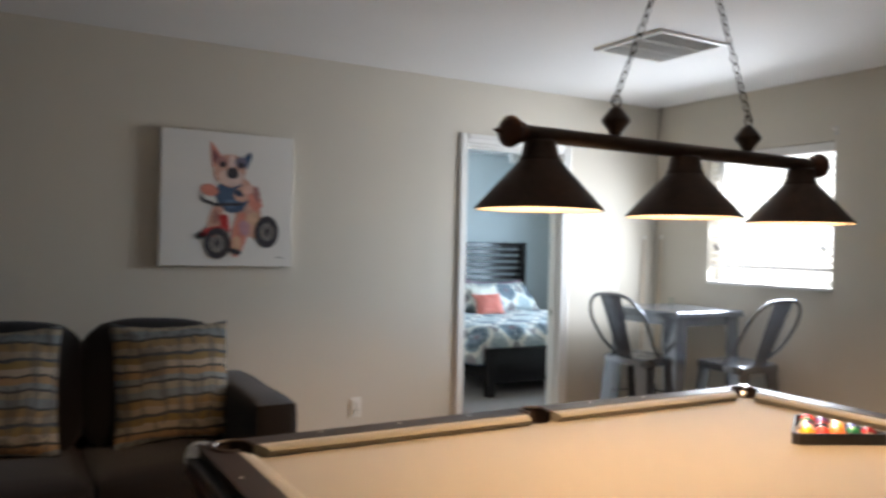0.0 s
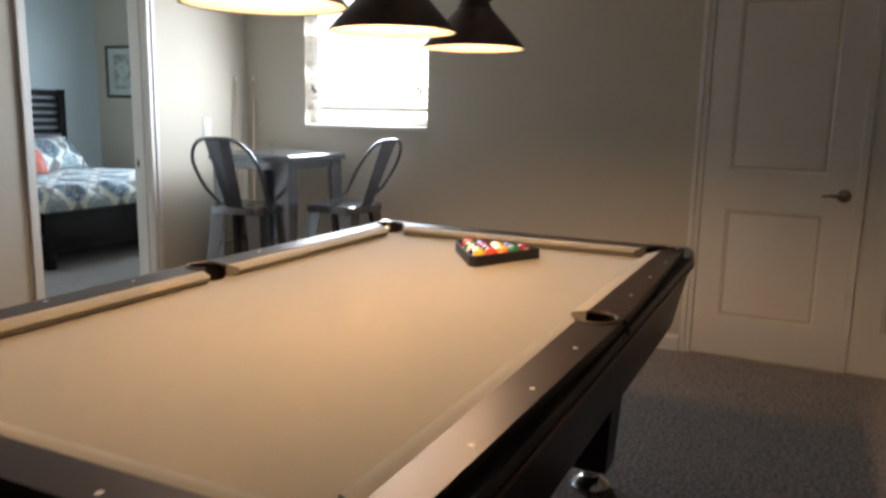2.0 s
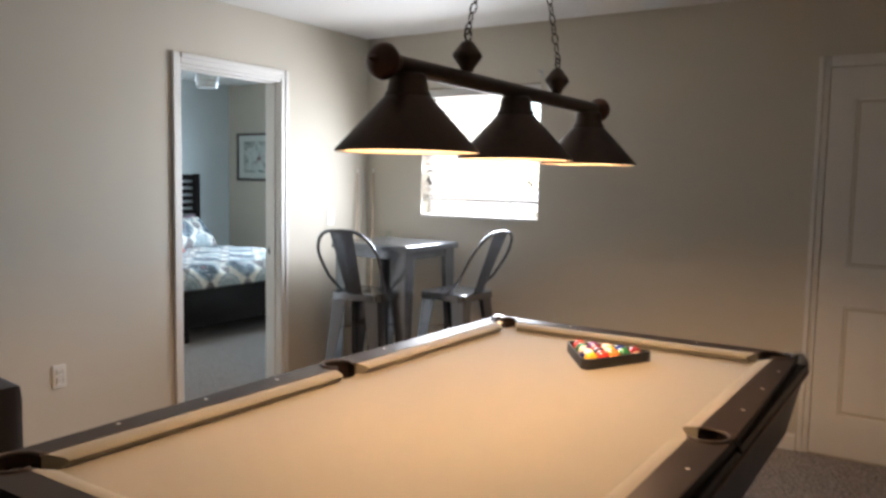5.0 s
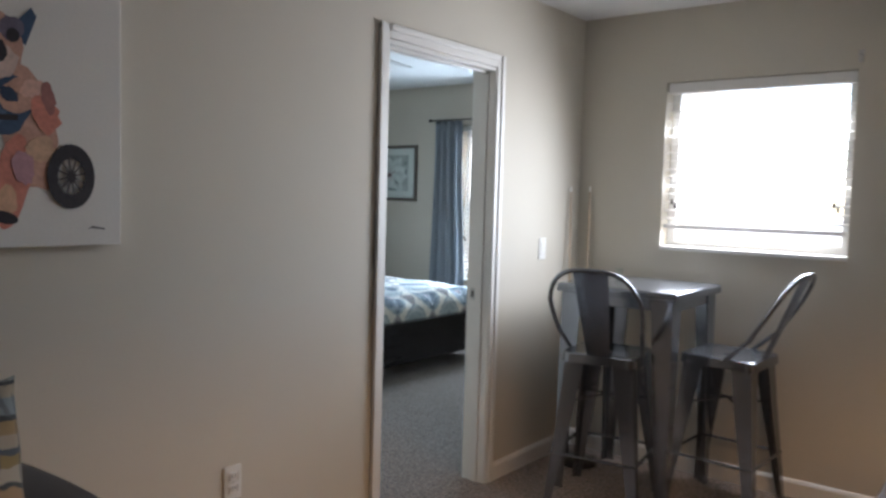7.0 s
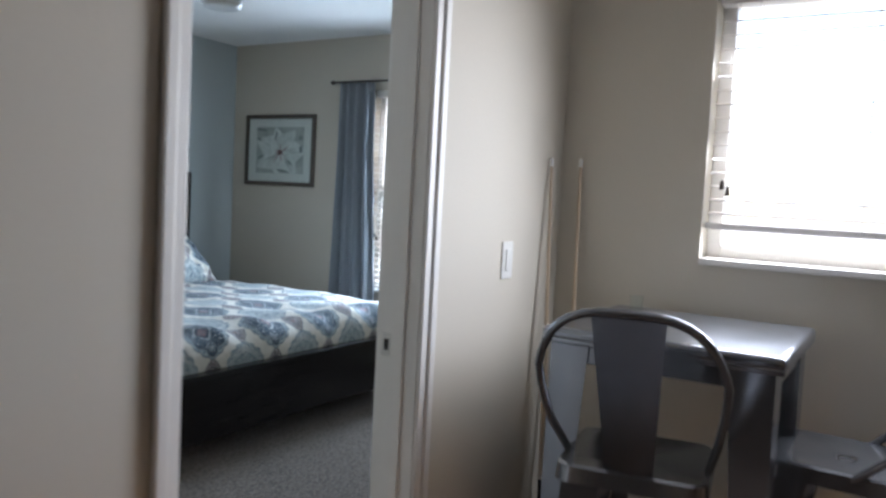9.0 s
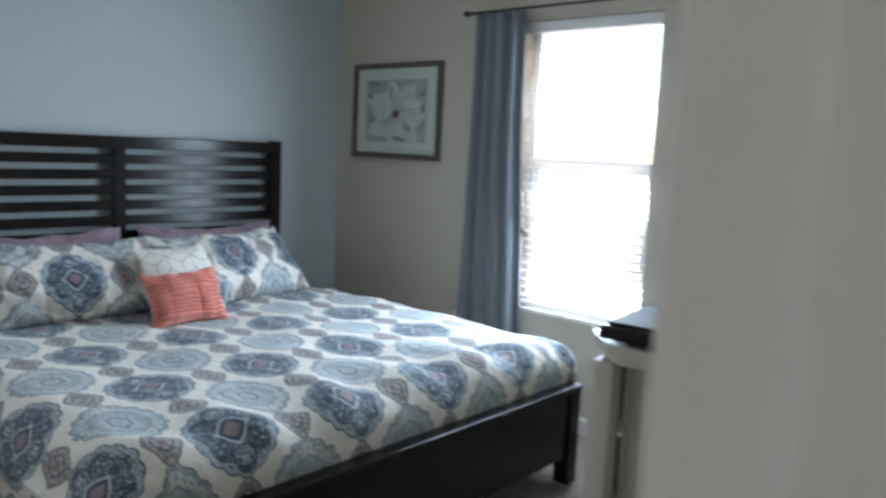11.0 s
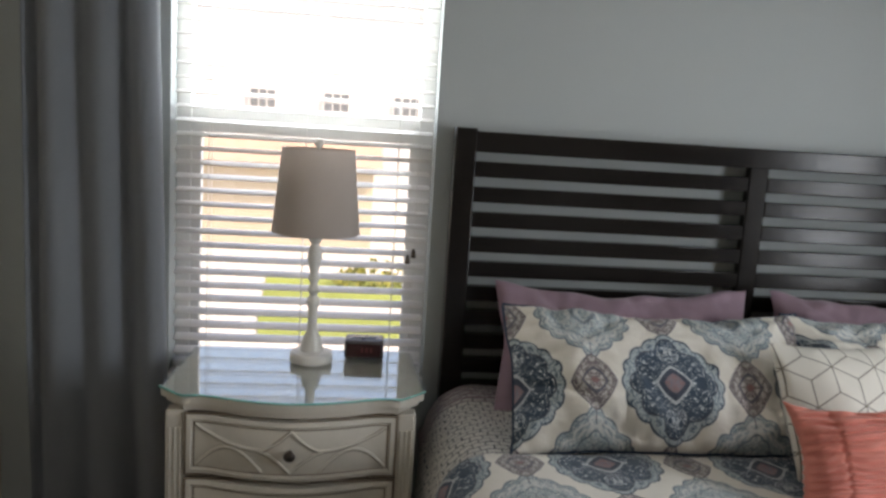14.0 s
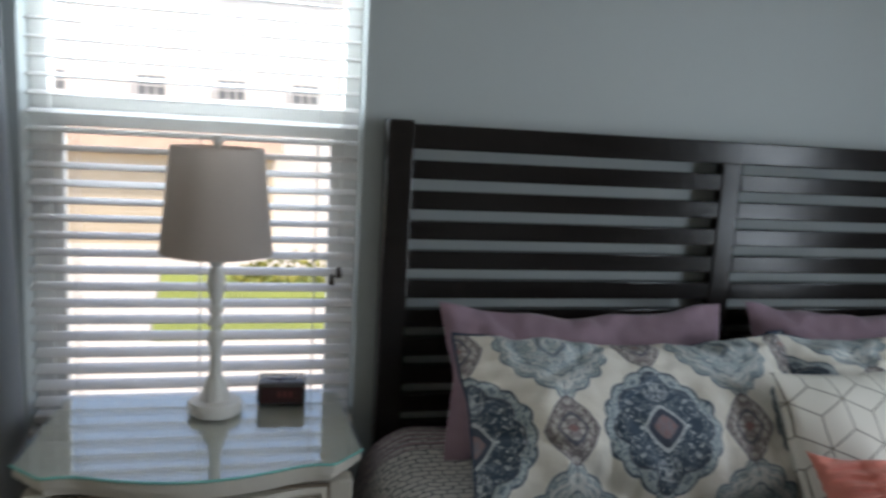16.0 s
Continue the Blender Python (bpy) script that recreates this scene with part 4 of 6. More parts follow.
so = thing("sofa", pose(-2.24, -0.03, 0), "charcoal fabric two-seat sofa against the wall", "sofa")
part("base", boxed(-0.78, 0.78, -0.93, -0.06, 0.10, 0.27, 0.02), SOFA, so)
part("back", boxed(-0.60, 0.60, -0.25, -0.02, 0.27, 0.70, 0.03), SOFA, so)
for s in (1, -1):
    part("arm", puff(*sorted((s * 0.60, s * 0.79)), -0.97, -0.02, 0.10, 0.705, 0.028, 0.012), SOFA, so)
    part("seat_cushion", puff(*sorted((s * 0.003, s * 0.598)), -0.95, -0.24, 0.27, 0.455, 0.045, 0.02), SOFA, so)
    bm = puff(*sorted((s * 0.022, s * 0.585)), -0.10, 0.10, -0.26, 0.26, 0.06, 0.045)
    bmesh.ops.transform(bm, matrix=pose(0, -0.325, 0.710, -10, 0, 0), verts=bm.verts)
    part("back_cushion", bm, SOFA, so)
    for y in (-0.88, -0.10):
        part("foot", lathe([(0.018, 0), (0.028, 0.10), (0, 0.10)], 16, pose(s * 0.72, y, 0)), ESPRESSO, so)


def stripes():
    """Woven stripes in ochre, grey-blue, cream and black, broken along the weft."""
    m, nt, b = shader("striped_woven_cloth")
    co = coords(nt)
    sep = node(nt, "ShaderNodeSeparateXYZ", i0=co)
    w = node(nt, "ShaderNodeTexNoise", Vector=co, Scale=9.0, Detail=3.0).outputs[0]
    z = calc(nt, "ADD", calc(nt, "MULTIPLY", sep.outputs[2], 3.7), calc(nt, "MULTIPLY", w, 0.20))
    ramp = nt.nodes.new("ShaderNodeValToRGB")
    ramp.color_ramp.interpolation = "CONSTANT"
    cols = [(0.221, 0.190, 0.137), (0.026, 0.031, 0.037), (0.158, 0.179, 0.179), (0.242, 0.158, 0.084), (0.031, 0.037, 0.037), (0.274, 0.242, 0.190), (0.179, 0.127, 0.048), (0.043, 0.053, 0.063), (0.237, 0.201, 0.148), (0.201, 0.137, 0.063), (0.026, 0.031, 0.031), (0.132, 0.153, 0.158)]
    els = ramp.color_ramp.elements
    while len(els) < len(cols):
        els.new(0.5)
    pos = 0.0
    for e, c, step in zip(els, cols, (0.10, 0.035, 0.08, 0.10, 0.04, 0.11, 0.10, 0.05, 0.10, 0.12, 0.04, 0.10)):
        e.position, e.color = pos, (*c, 1)
        pos += step
    nt.links.new(calc(nt, "FRACT", z), ramp.inputs[0])
    vert = node(nt, "ShaderNodeTexNoise", Vector=coords(nt, (40, 40, 4)), Scale=1.0, Detail=2.0).outputs[0]
    out = blend(nt, calc(nt, "MULTIPLY", calc(nt, "GREATER_THAN", vert, 0.54), 0.55), ramp.outputs[0], (0.05, 0.055, 0.055))
    nt.links.new(out, b.inputs["Base Color"])
    b.inputs["Roughness"].default_value = 0.9
    fine = node(nt, "ShaderNodeTexNoise", Vector=co, Scale=260.0).outputs[0]
    nt.links.new(node(nt, "ShaderNodeBump", Strength=0.4, Distance=0.0015, Height=fine).outputs[0], b.inputs["Normal"])
    return m


STRIPE = stripes()


def pillow(name, w, h, t, m, material, label, seed=0, pleats=0, sag=0.0, n=34, crease=0.006, category="pillow", group="", edge=0.10, uvs=(0, 0), piping=None, folds=0.0):
    """A stuffed cushion standing on its lower edge: x across, z up, y through."""
    bm = bmesh.new()
    uv = bm.loops.layers.uv.new("UVMap")
    off = Vector((seed * 7.1, seed * 3.3, 0))
    sides = []
    info = {}
    for s in (1, -1):
        grid = []
        for j in range(n + 1):
            row = []
            for i in range(n + 1):
                a, b = 2 * i / n - 1, 2 * j / n - 1
                if s == -1 and (i in (0, n) or j in (0, n)):
                    row.append(sides[0][j][i])
                    continue
                x = a * w / 2 * (1 - edge * (1 - b * b) * abs(a) ** 3 * 0.6)
                z = b * h / 2 * (1 - edge * (1 - a * a) * abs(b) ** 3)
                k = max((1 - abs(a) ** 2.6) * (1 - abs(b) ** 2.6), 0) ** 0.60
                y = -s * t / 2 * k
                # rumples in the filling, gathers that run in from the seams, a wavy rim
                wr = noise.fractal(Vector((x * 7, z * 7, s)) + off, 1.0, 2.0, 3) * crease * (0.4 + abs(a) + abs(b))
                g1 = noise.noise(Vector((x * 26, z * 5, s)) + off) * abs(b) ** 3
                g2 = noise.noise(Vector((x * 5, z * 26, s)) + off) * abs(a) ** 3
                y += -s * (wr + (g1 + g2) * crease * 1.5) * min(k * 2, 1)
                if folds:
                    # long creases that pull across the cover
                    c1 = abs(noise.noise(Vector((x * 3.2 + z * 4.5, z * 2.0 - x * 1.4, s)) + off))
                    c2 = abs(noise.noise(Vector((x * 5.5 - z * 2.5, z * 3.5 + x * 2.0, s + 4)) + off))
                    y += s * folds * (max(0.0, 1 - c1 * 7) + 0.6 * max(0.0, 1 - c2 * 8)) * min(k * 2, 1)
                rim = max(abs(a), abs(b)) ** 6
                y += noise.noise(Vector((x * 8, z * 8, 5)) + off) * crease * 1.3 * rim
                x += noise.noise(Vector((z * 9, 2, 0)) + off) * crease * 0.8 * rim
                z += noise.noise(Vector((x * 9, 7, 0)) + off) * crease * 0.8 * rim * (b > 0)
                if pleats:
                    y += s * 0.008 * (math.exp(-((a - 0.20) / 0.030) ** 2) + 0.6 * math.exp(-((a + 0.52) / 0.030) ** 2)) * k
                    y += -s * 0.0065 * math.sin(z * pleats + 4 * noise.noise(Vector((x * 13, z * 16, 0)) + off)) * min(k * 2, 1)
                z -= sag * (1 - a * a) * (b + 1) / 2
                v = bm.verts.new((x, y, z + h / 2))
                info[v] = (a * w / 2 + uvs[0], b * h / 2 + uvs[1])
                row.append(v)
            grid.append(row)
        sides.append(grid)
        for j in range(n):
            for i in range(n):
                q = (grid[j][i], grid[j][i + 1], grid[j + 1][i + 1], grid[j + 1][i])
                f = bm.faces.new(q if s == 1 else q[::-1])
                for lp in f.loops:
                    lp[uv].uv = info[lp.vert]
    g = sides[0]
    rim = [g[0][i].co.copy() for i in range(n)] + [g[j][n].co.copy() for j in range(n)] + [g[n][i].co.copy() for i in range(n, 0, -1)] + [g[j][0].co.copy() for j in range(n, 0, -1)]
    ob = solid(name, bm, material, m, label, category, group)
    if piping:
        part("piping", tube(rim, 0.004, 6, True), piping, ob)
    return ob


for x, y, turn, sd in ((-1.862, -0.56, 3, 3), (-2.60, -0.56, -4, 4)):
    pillow("throw_pillow", 0.53, 0.56, 0.17, pose(x, y, 0.462, -17, 0, turn), STRIPE, "striped woven throw pillow leaning on the sofa back", sd, category="throw pillow", group="sofa throw pillows")

# ---- living room fixtures ----


def outlet(m):
    ob = thing("wall_outlet", m, "white two-socket outlet plate on the wall", "outlet")
    part("plate", boxed(-0.035, 0.035, -0.006, 0, -0.058, 0.058, 0.003), PLASTIC, ob)
    for z in (0.021, -0.021):
        s = part("socket", boxed(-0.017, 0.017, -0.0085, -0.006, z - 0.014, z + 0.014, 0.005), PLASTIC, ob)
        for x in (-0.006, 0.006):
            part("slot", boxed(x - 0.0012, x + 0.0012, -0.0089, -0.0084, z - 0.002, z + 0.008), SHADOW, s)
    part("screw", lathe([(0.003, 0), (0.003, 0.001), (0, 0.001)], 10, pose(0, -0.006, 0, 90, 0, 0)), NICKEL, ob)


outlet(pose(-0.752, 0, 0.425))
outlet(pose(EX, 2.874, 0.44, 0, 0, -90))
sw = thing("light_switch", pose(1.224, 0, 1.148), "white rocker light switch by the doorway", "light switch")
part("plate", boxed(-0.035, 0.035, -0.006, 0, -0.058, 0.058, 0.003), PLASTIC, sw)
part("rocker", boxed(-0.016, 0.016, -0.010, -0.006, -0.033, 0.033, 0.002), PLASTIC, sw)

VX0, VX1, VY0, VY1 = 0.095, 0.565, -1.51, -1.045
vent = thing("ceiling_vent", pose((VX0 + VX1) / 2, (VY0 + VY1) / 2, LC), "square white return-air grille in the ceiling", "ceiling vent")
hx, hy = (VX1 - VX0) / 2, (VY1 - VY0) / 2
# no duct is cut: a dark sheet gives the shade behind the slats
part("backing", boxed(-hx + 0.02, hx - 0.02, -hy + 0.02, hy - 0.02, -0.004, 0.0), SHADOW, vent, "flat dark sheet for the shade in the duct")
for s in (1, -1):
    part("frame", boxed(-hx, hx, *sorted((s * (hy - 0.028), s * hy)), -0.012, 0, 0.002), TRIM, vent)
    part("frame", boxed(*sorted((s * (hx - 0.028), s * hx)), -hy + 0.028, hy - 0.028, -0.012, 0, 0.002), TRIM, vent)
for y in (-0.07, 0.07):
    part("divider", boxed(-hx + 0.028, hx - 0.028, y - 0.009, y + 0.009, -0.011, -0.004, 0.001), TRIM, vent)
bm = boxed(-hx + 0.028, hx - 0.028, -0.0075, 0.0075, -0.0008, 0.0008)
me = mesh_of("slat", bm, TRIM)
y = -hy + 0.038
while y < hy - 0.03:
    o = new("slat", me)
    o.parent = vent
    o.matrix_local = pose(0, y, -0.0095, 38, 0, 0)
    y += 0.0155
smoke = thing("table_cup", pose(1.42, -0.36, TZ), "small clear glass on the bar table", "glass")
part("body", lathe([(0.017, 0), (0.021, 0.05), (0.0195, 0.05), (0.016, 0.004), (0, 0.004)], 20, caps=False), PANE, smoke)

# ---- bed ----
BX0, BX1, BY0, BY1 = 1.301, 3.318, 1.700, 3.945
BCX = (BX0 + BX1) / 2
bed = thing("bed", pose(BCX, BY0, 0), "king bed with a dark espresso slatted headboard", "bed")
W, D = (BX1 - BX0) / 2, BY1 - BY0
hb = part("headboard", boxed(-W + 0.068, W - 0.068, D - 0.030, D + 0.008, 1.359, 1.423, 0.004), ESPRESSO, bed)
for s in (1, -1):
    part("headboard_post", boxed(*sorted((s * (W - 0.070), s * W)), D - 0.032, D + 0.028, 0, 1.432, 0.005), ESPRESSO, hb)
    for i in range(11):
        z = 1.322 - i * 0.0797
        part("slat", boxed(*sorted((s * 0.032, s * (W - 0.069))), D - 0.022, D + 0.016, z - 0.041, z + 0.008, 0.003), ESPRESSO, hb)
part("centre_stile", boxed(-0.032, 0.032, D - 0.024, D + 0.012, 0.30, 1.366, 0.004), ESPRESSO, hb)
part("lower_panel", boxed(-W + 0.069, W - 0.069, D - 0.014, D + 0.006, 0.28, 0.46, 0.003), ESPRESSO, hb)
fb = part("footboard", boxed(-W + 0.07, W - 0.07, 0.012, 0.046, 0.12, 0.415, 0.004), ESPRESSO, bed)
part("cap_rail", boxed(-W + 0.0, W - 0.0, -0.006, 0.062, 0.416, 0.446, 0.005), ESPRESSO, fb)
for s in (1, -1):
    part("foot_post", boxed(*sorted((s * (W - 0.075), s * W)), -0.002, 0.072, 0, 0.415, 0.005), ESPRESSO, bed)
    part("side_rail", boxed(*sorted((s * (W - 0.035), s * (W - 0.008))), 0.072, D - 0.033, 0.14, 0.34, 0.004), ESPRESSO, bed)
part("middle_foot", boxed(-0.03, 0.03, 0.9, 0.96, 0, 0.2, 0.004), ESPRESSO, bed)
part("slat_base", boxed(-W + 0.04, W - 0.04, 0.08, D - 0.04, 0.20, 0.24), ESPRESSO, bed)
solid("mattress", puff(-0.965, 0.965, -1.03, 1.03, -0.16, 0.16, 0.05, 0.01), MATTRESS, pose(BCX, BY0 + 1.13, 0.405), "white king mattress on the bed frame", "mattress")


def medallions(name, ox, oy, sx=1.0):
    """Cream cotton printed with a half-drop of navy, grey-blue and plum medallions, each mirrored on its own axes."""
    m, nt, b = shader(name)
    uv = nt.nodes.new("ShaderNodeTexCoord").outputs["UV"]
    sep = node(nt, "ShaderNodeSeparateXYZ", i0=uv)
    PX, PY = 0.430 * sx, 0.480 * sx
    U = calc(nt, "SUBTRACT", sep.outputs[0], ox)
    V = calc(nt, "SUBTRACT", sep.outputs[1], oy)
    mott = node(nt, "ShaderNodeTexNoise", Vector=uv, Scale=60.0, Detail=4.0, Roughness=0.7).outputs[0]
    faded = node(nt, "ShaderNodeTexNoise", Vector=uv, Scale=5.0, Detail=2.0).outputs[0]

    def local(du, dv):
        a = calc(nt, "MULTIPLY", calc(nt, "SUBTRACT", calc(nt, "FRACT", calc(nt, "ADD", calc(nt, "DIVIDE", U, PX), 0.5 + du)), 0.5), PX)
        c = calc(nt, "MULTIPLY", calc(nt, "SUBTRACT", calc(nt, "FRACT", calc(nt, "ADD", calc(nt, "DIVIDE", V, PY), 0.5 + dv)), 0.5), PY)
        return a, c

    def scroll(a, c, layer, size, rings, width):
        """Curling filigree: contour lines of a field mirrored left to right and top to bottom."""
        p = nt.nodes.new("ShaderNodeCombineXYZ")
        nt.links.new(calc(nt, "ABSOLUTE", a), p.inputs[0])
        nt.links.new(calc(nt, "ABSOLUTE", c), p.inputs[1])
        p.inputs[2].default_value = layer
        n = node(nt, "ShaderNodeTexNoise", Vector=p.outputs[0], Scale=size, Detail=1.0, Distortion=1.2).outputs[0]
        f = calc(nt, "ABSOLUTE", calc(nt, "SUBTRACT", calc(nt, "FRACT", calc(nt, "MULTIPLY", n, rings)), 0.5))
        return calc(nt, "LESS_THAN", f, width)

    def bloom(a, c, rx, ry, petals, depth, tip):
        x, y = calc(nt, "DIVIDE", a, rx * sx), calc(nt, "DIVIDE", c, ry * sx)
        r = calc(nt, "SQRT", calc(nt, "ADD", calc(nt, "MULTIPLY", x, x), calc(nt, "MULTIPLY", y, y)))
        th = calc(nt, "ARCTAN2", y, x)
        lobes = calc(nt, "MULTIPLY", calc(nt, "ABSOLUTE", calc(nt, "COSINE", calc(nt, "MULTIPLY", th, petals / 2))), depth)
        spike = calc(nt, "MULTIPLY", calc(nt, "POWER", calc(nt, "ABSOLUTE", calc(nt, "SINE", th)), 22.0), tip)
        return calc(nt, "DIVIDE", r, calc(nt, "ADD", calc(nt, "ADD", lobes, 1 - depth), spike)), x, y

    def band(q, a, c):
        return calc(nt, "MULTIPLY", calc(nt, "GREATER_THAN", q, a), calc(nt, "LESS_THAN", q, c))

    def within(q, r):
        return calc(nt, "LESS_THAN", q, r)

    base = blend(nt, mott, (0.74, 0.70, 0.62), (0.81, 0.77, 0.70))
    # pale grey-blue
    a, c = local(0.5, 0.5)
    q, x, y = bloom(a, c, 0.134, 0.146, 16, 0.09, 0.18)
    col = blend(nt, mott, (0.26, 0.34, 0.36), (0.45, 0.52, 0.53))
    col = blend(nt, calc(nt, "MULTIPLY", scroll(a, c, 3.1, 44.0, 3.5, 0.15), 0.75), col, (0.17, 0.21, 0.25))
    col = blend(nt, calc(nt, "MULTIPLY", scroll(a, c, 7.7, 38.0, 3.5, 0.15), 0.8), col, (0.68, 0.67, 0.63))
    col = blend(nt, band(q, 0.80, 0.83), col, (0.66, 0.65, 0.61))
    col = blend(nt, band(q, 0.965, 1.0), col, (0.13, 0.17, 0.21))
    col = blend(nt, band(q, 0.60, 0.63), col, (0.12, 0.16, 0.20))
    col = blend(nt, band(q, 0.885, 0.905), col, (0.16, 0.20, 0.24))
    col = blend(nt, band(q, 0.20, 0.27), col, (0.14, 0.18, 0.22))
    out = blend(nt, within(q, 1.0), base, col)
    # small plum drops with a fine stalk above and below
    for du, dv in ((0.5, 0.0), (0.0, 0.5)):
        a, c = local(du, dv)
        x, y = calc(nt, "DIVIDE", calc(nt, "ABSOLUTE", a), 0.062 * sx), calc(nt, "DIVIDE", calc(nt, "ABSOLUTE", c), 0.082 * sx)
        q = calc(nt, "ADD", calc(nt, "POWER", x, 1.5), calc(nt, "POWER", y, 1.15))
        stalk = calc(nt, "MULTIPLY", within(calc(nt, "ABSOLUTE", a), 0.0016), within(calc(nt, "ABSOLUTE", c), 0.115 * sx))
        out = blend(nt, stalk, out, (0.16, 0.15, 0.17))
        col = blend(nt, mott, (0.13, 0.105, 0.115), (0.25, 0.21, 0.21))
        col = blend(nt, calc(nt, "MULTIPLY", scroll(a, c, 1.3, 58.0, 3.5, 0.15), 0.85), col, (0.58, 0.54, 0.50))
        col = blend(nt, band(q, 0.34, 0.46), col, (0.09, 0.09, 0.12))
        col = blend(nt, within(q, 0.09), col, (0.25, 0.12, 0.12))
        col = blend(nt, band(q, 0.93, 1.0), col, (0.13, 0.11, 0.13))
        out = blend(nt, within(q, 1.0), out, col)
    # navy
    a, c = local(0.0, 0.0)
    q, x, y = bloom(a, c, 0.143, 0.146, 16, 0.065, 0.14)
    col = blend(nt, mott, (0.33, 0.40, 0.43), (0.47, 0.52, 0.52))
    col = blend(nt, scroll(a, c, 5.2, 52.0, 3.5, 0.12), col, (0.06, 0.11, 0.16))
    col = blend(nt, band(q, 0.965, 1.0), col, (0.045, 0.075, 0.11))
    q2, x2, y2 = bloom(a, c, 0.120, 0.124, 8, 0.15, 0.20)
    navy = blend(nt, mott, (0.008, 0.034, 0.066), (0.022, 0.064, 0.108))
    navy = blend(nt, calc(nt, "MULTIPLY", scroll(a, c, 9.4, 44.0, 3.6, 0.075), 0.95), navy, (0.58, 0.62, 0.64))
    navy = blend(nt, band(q2, 0.96, 1.0), navy, (0.03, 0.045, 0.075))
    col = blend(nt, within(q2, 1.0), col, navy)
    dia = calc(nt, "ADD", calc(nt, "POWER", calc(nt, "ABSOLUTE", x), 1.3), calc(nt, "MULTIPLY", calc(nt, "POWER", calc(nt, "ABSOLUTE", y), 1.15), 0.75))
    col = blend(nt, within(dia, 0.25), col, (0.52, 0.55, 0.57))
    col = blend(nt, within(dia, 0.21), col, (0.022, 0.040, 0.075))
    heart = blend(nt, scroll(a, c, 2.6, 110.0, 4.0, 0.2), (0.27, 0.145, 0.15), (0.17, 0.19, 0.23))
    col = blend(nt, within(dia, 0.12), col, heart)
    out = blend(nt, within(q, 1.0), out, col)
    out = blend(nt, calc(nt, "MULTIPLY", faded, 0.08), out, base)
    nt.links.new(out, b.inputs["Base Color"])
    b.inputs["Roughness"].default_value = 0.82
    b.inputs["Sheen Weight"].default_value = 0.15
    weave = node(nt, "ShaderNodeTexNoise", Vector=uv, Scale=420.0).outputs[0]
    soft = node(nt, "ShaderNodeTexNoise", Vector=uv, Scale=14.0, Detail=3.0).outputs[0]
    n1 = node(nt, "ShaderNodeBump", Strength=0.2, Distance=0.001, Height=weave)
    n2 = node(nt, "ShaderNodeBump", Strength=0.6, Distance=0.018, Height=soft, Normal=n1.outputs[0])
    nt.links.new(n2.outputs[0], b.inputs["Normal"])
    return m


NAVYC = surf("navy_cotton_piping", (0.035, 0.06, 0.10), 0.85, bump=0.1)
PRINT = medallions("medallion_print", 1.647, 2.80)
SHAM = medallions("medallion_print_sham", 0.0, 0.0)


def lattice_cloth():
    m, nt, b = shader("grey_lattice_quilt")
    uv = nt.nodes.new("ShaderNodeTexCoord").outputs["UV"]
    wob = node(nt, "ShaderNodeTexNoise", Vector=uv, Scale=22.0, Detail=1.0).outputs["Color"]
    warped = blend(nt, 0.022, uv, wob, "ADD")
    br = node(nt, "ShaderNodeTexBrick", Vector=warped, Color1=(0.66, 0.63, 0.58, 1), Color2=(0.60, 0.58, 0.54, 1), Mortar=(0.07, 0.075, 0.09, 1), Scale=1.0)
    for key, v in (("Mortar Size", 0.0022), ("Mortar Smooth", 0.3), ("Brick Width", 0.038), ("Row Height", 0.023)):
        br.inputs[key].default_value = v
    y = node(nt, "ShaderNodeSeparateXYZ", i0=uv).outputs[1]
    stripe = calc(nt, "LESS_THAN", calc(nt, "FRACT", calc(nt, "MULTIPLY", y, 42.0)), 0.45)
    band = calc(nt, "MULTIPLY", stripe, calc(nt, "GREATER_THAN", y, 3.79))
    nt.links.new(blend(nt, band, br.outputs["Color"], (0.33, 0.22, 0.25)), b.inputs["Base Color"])
    puffed = node(nt, "ShaderNodeBump", Strength=0.5, Distance=0.006, Height=br.outputs["Fac"])
    puffed.invert = True
    nt.links.new(puffed.outputs[0], b.inputs["Normal"])
    b.inputs["Roughness"].default_value = 0.85
    return m


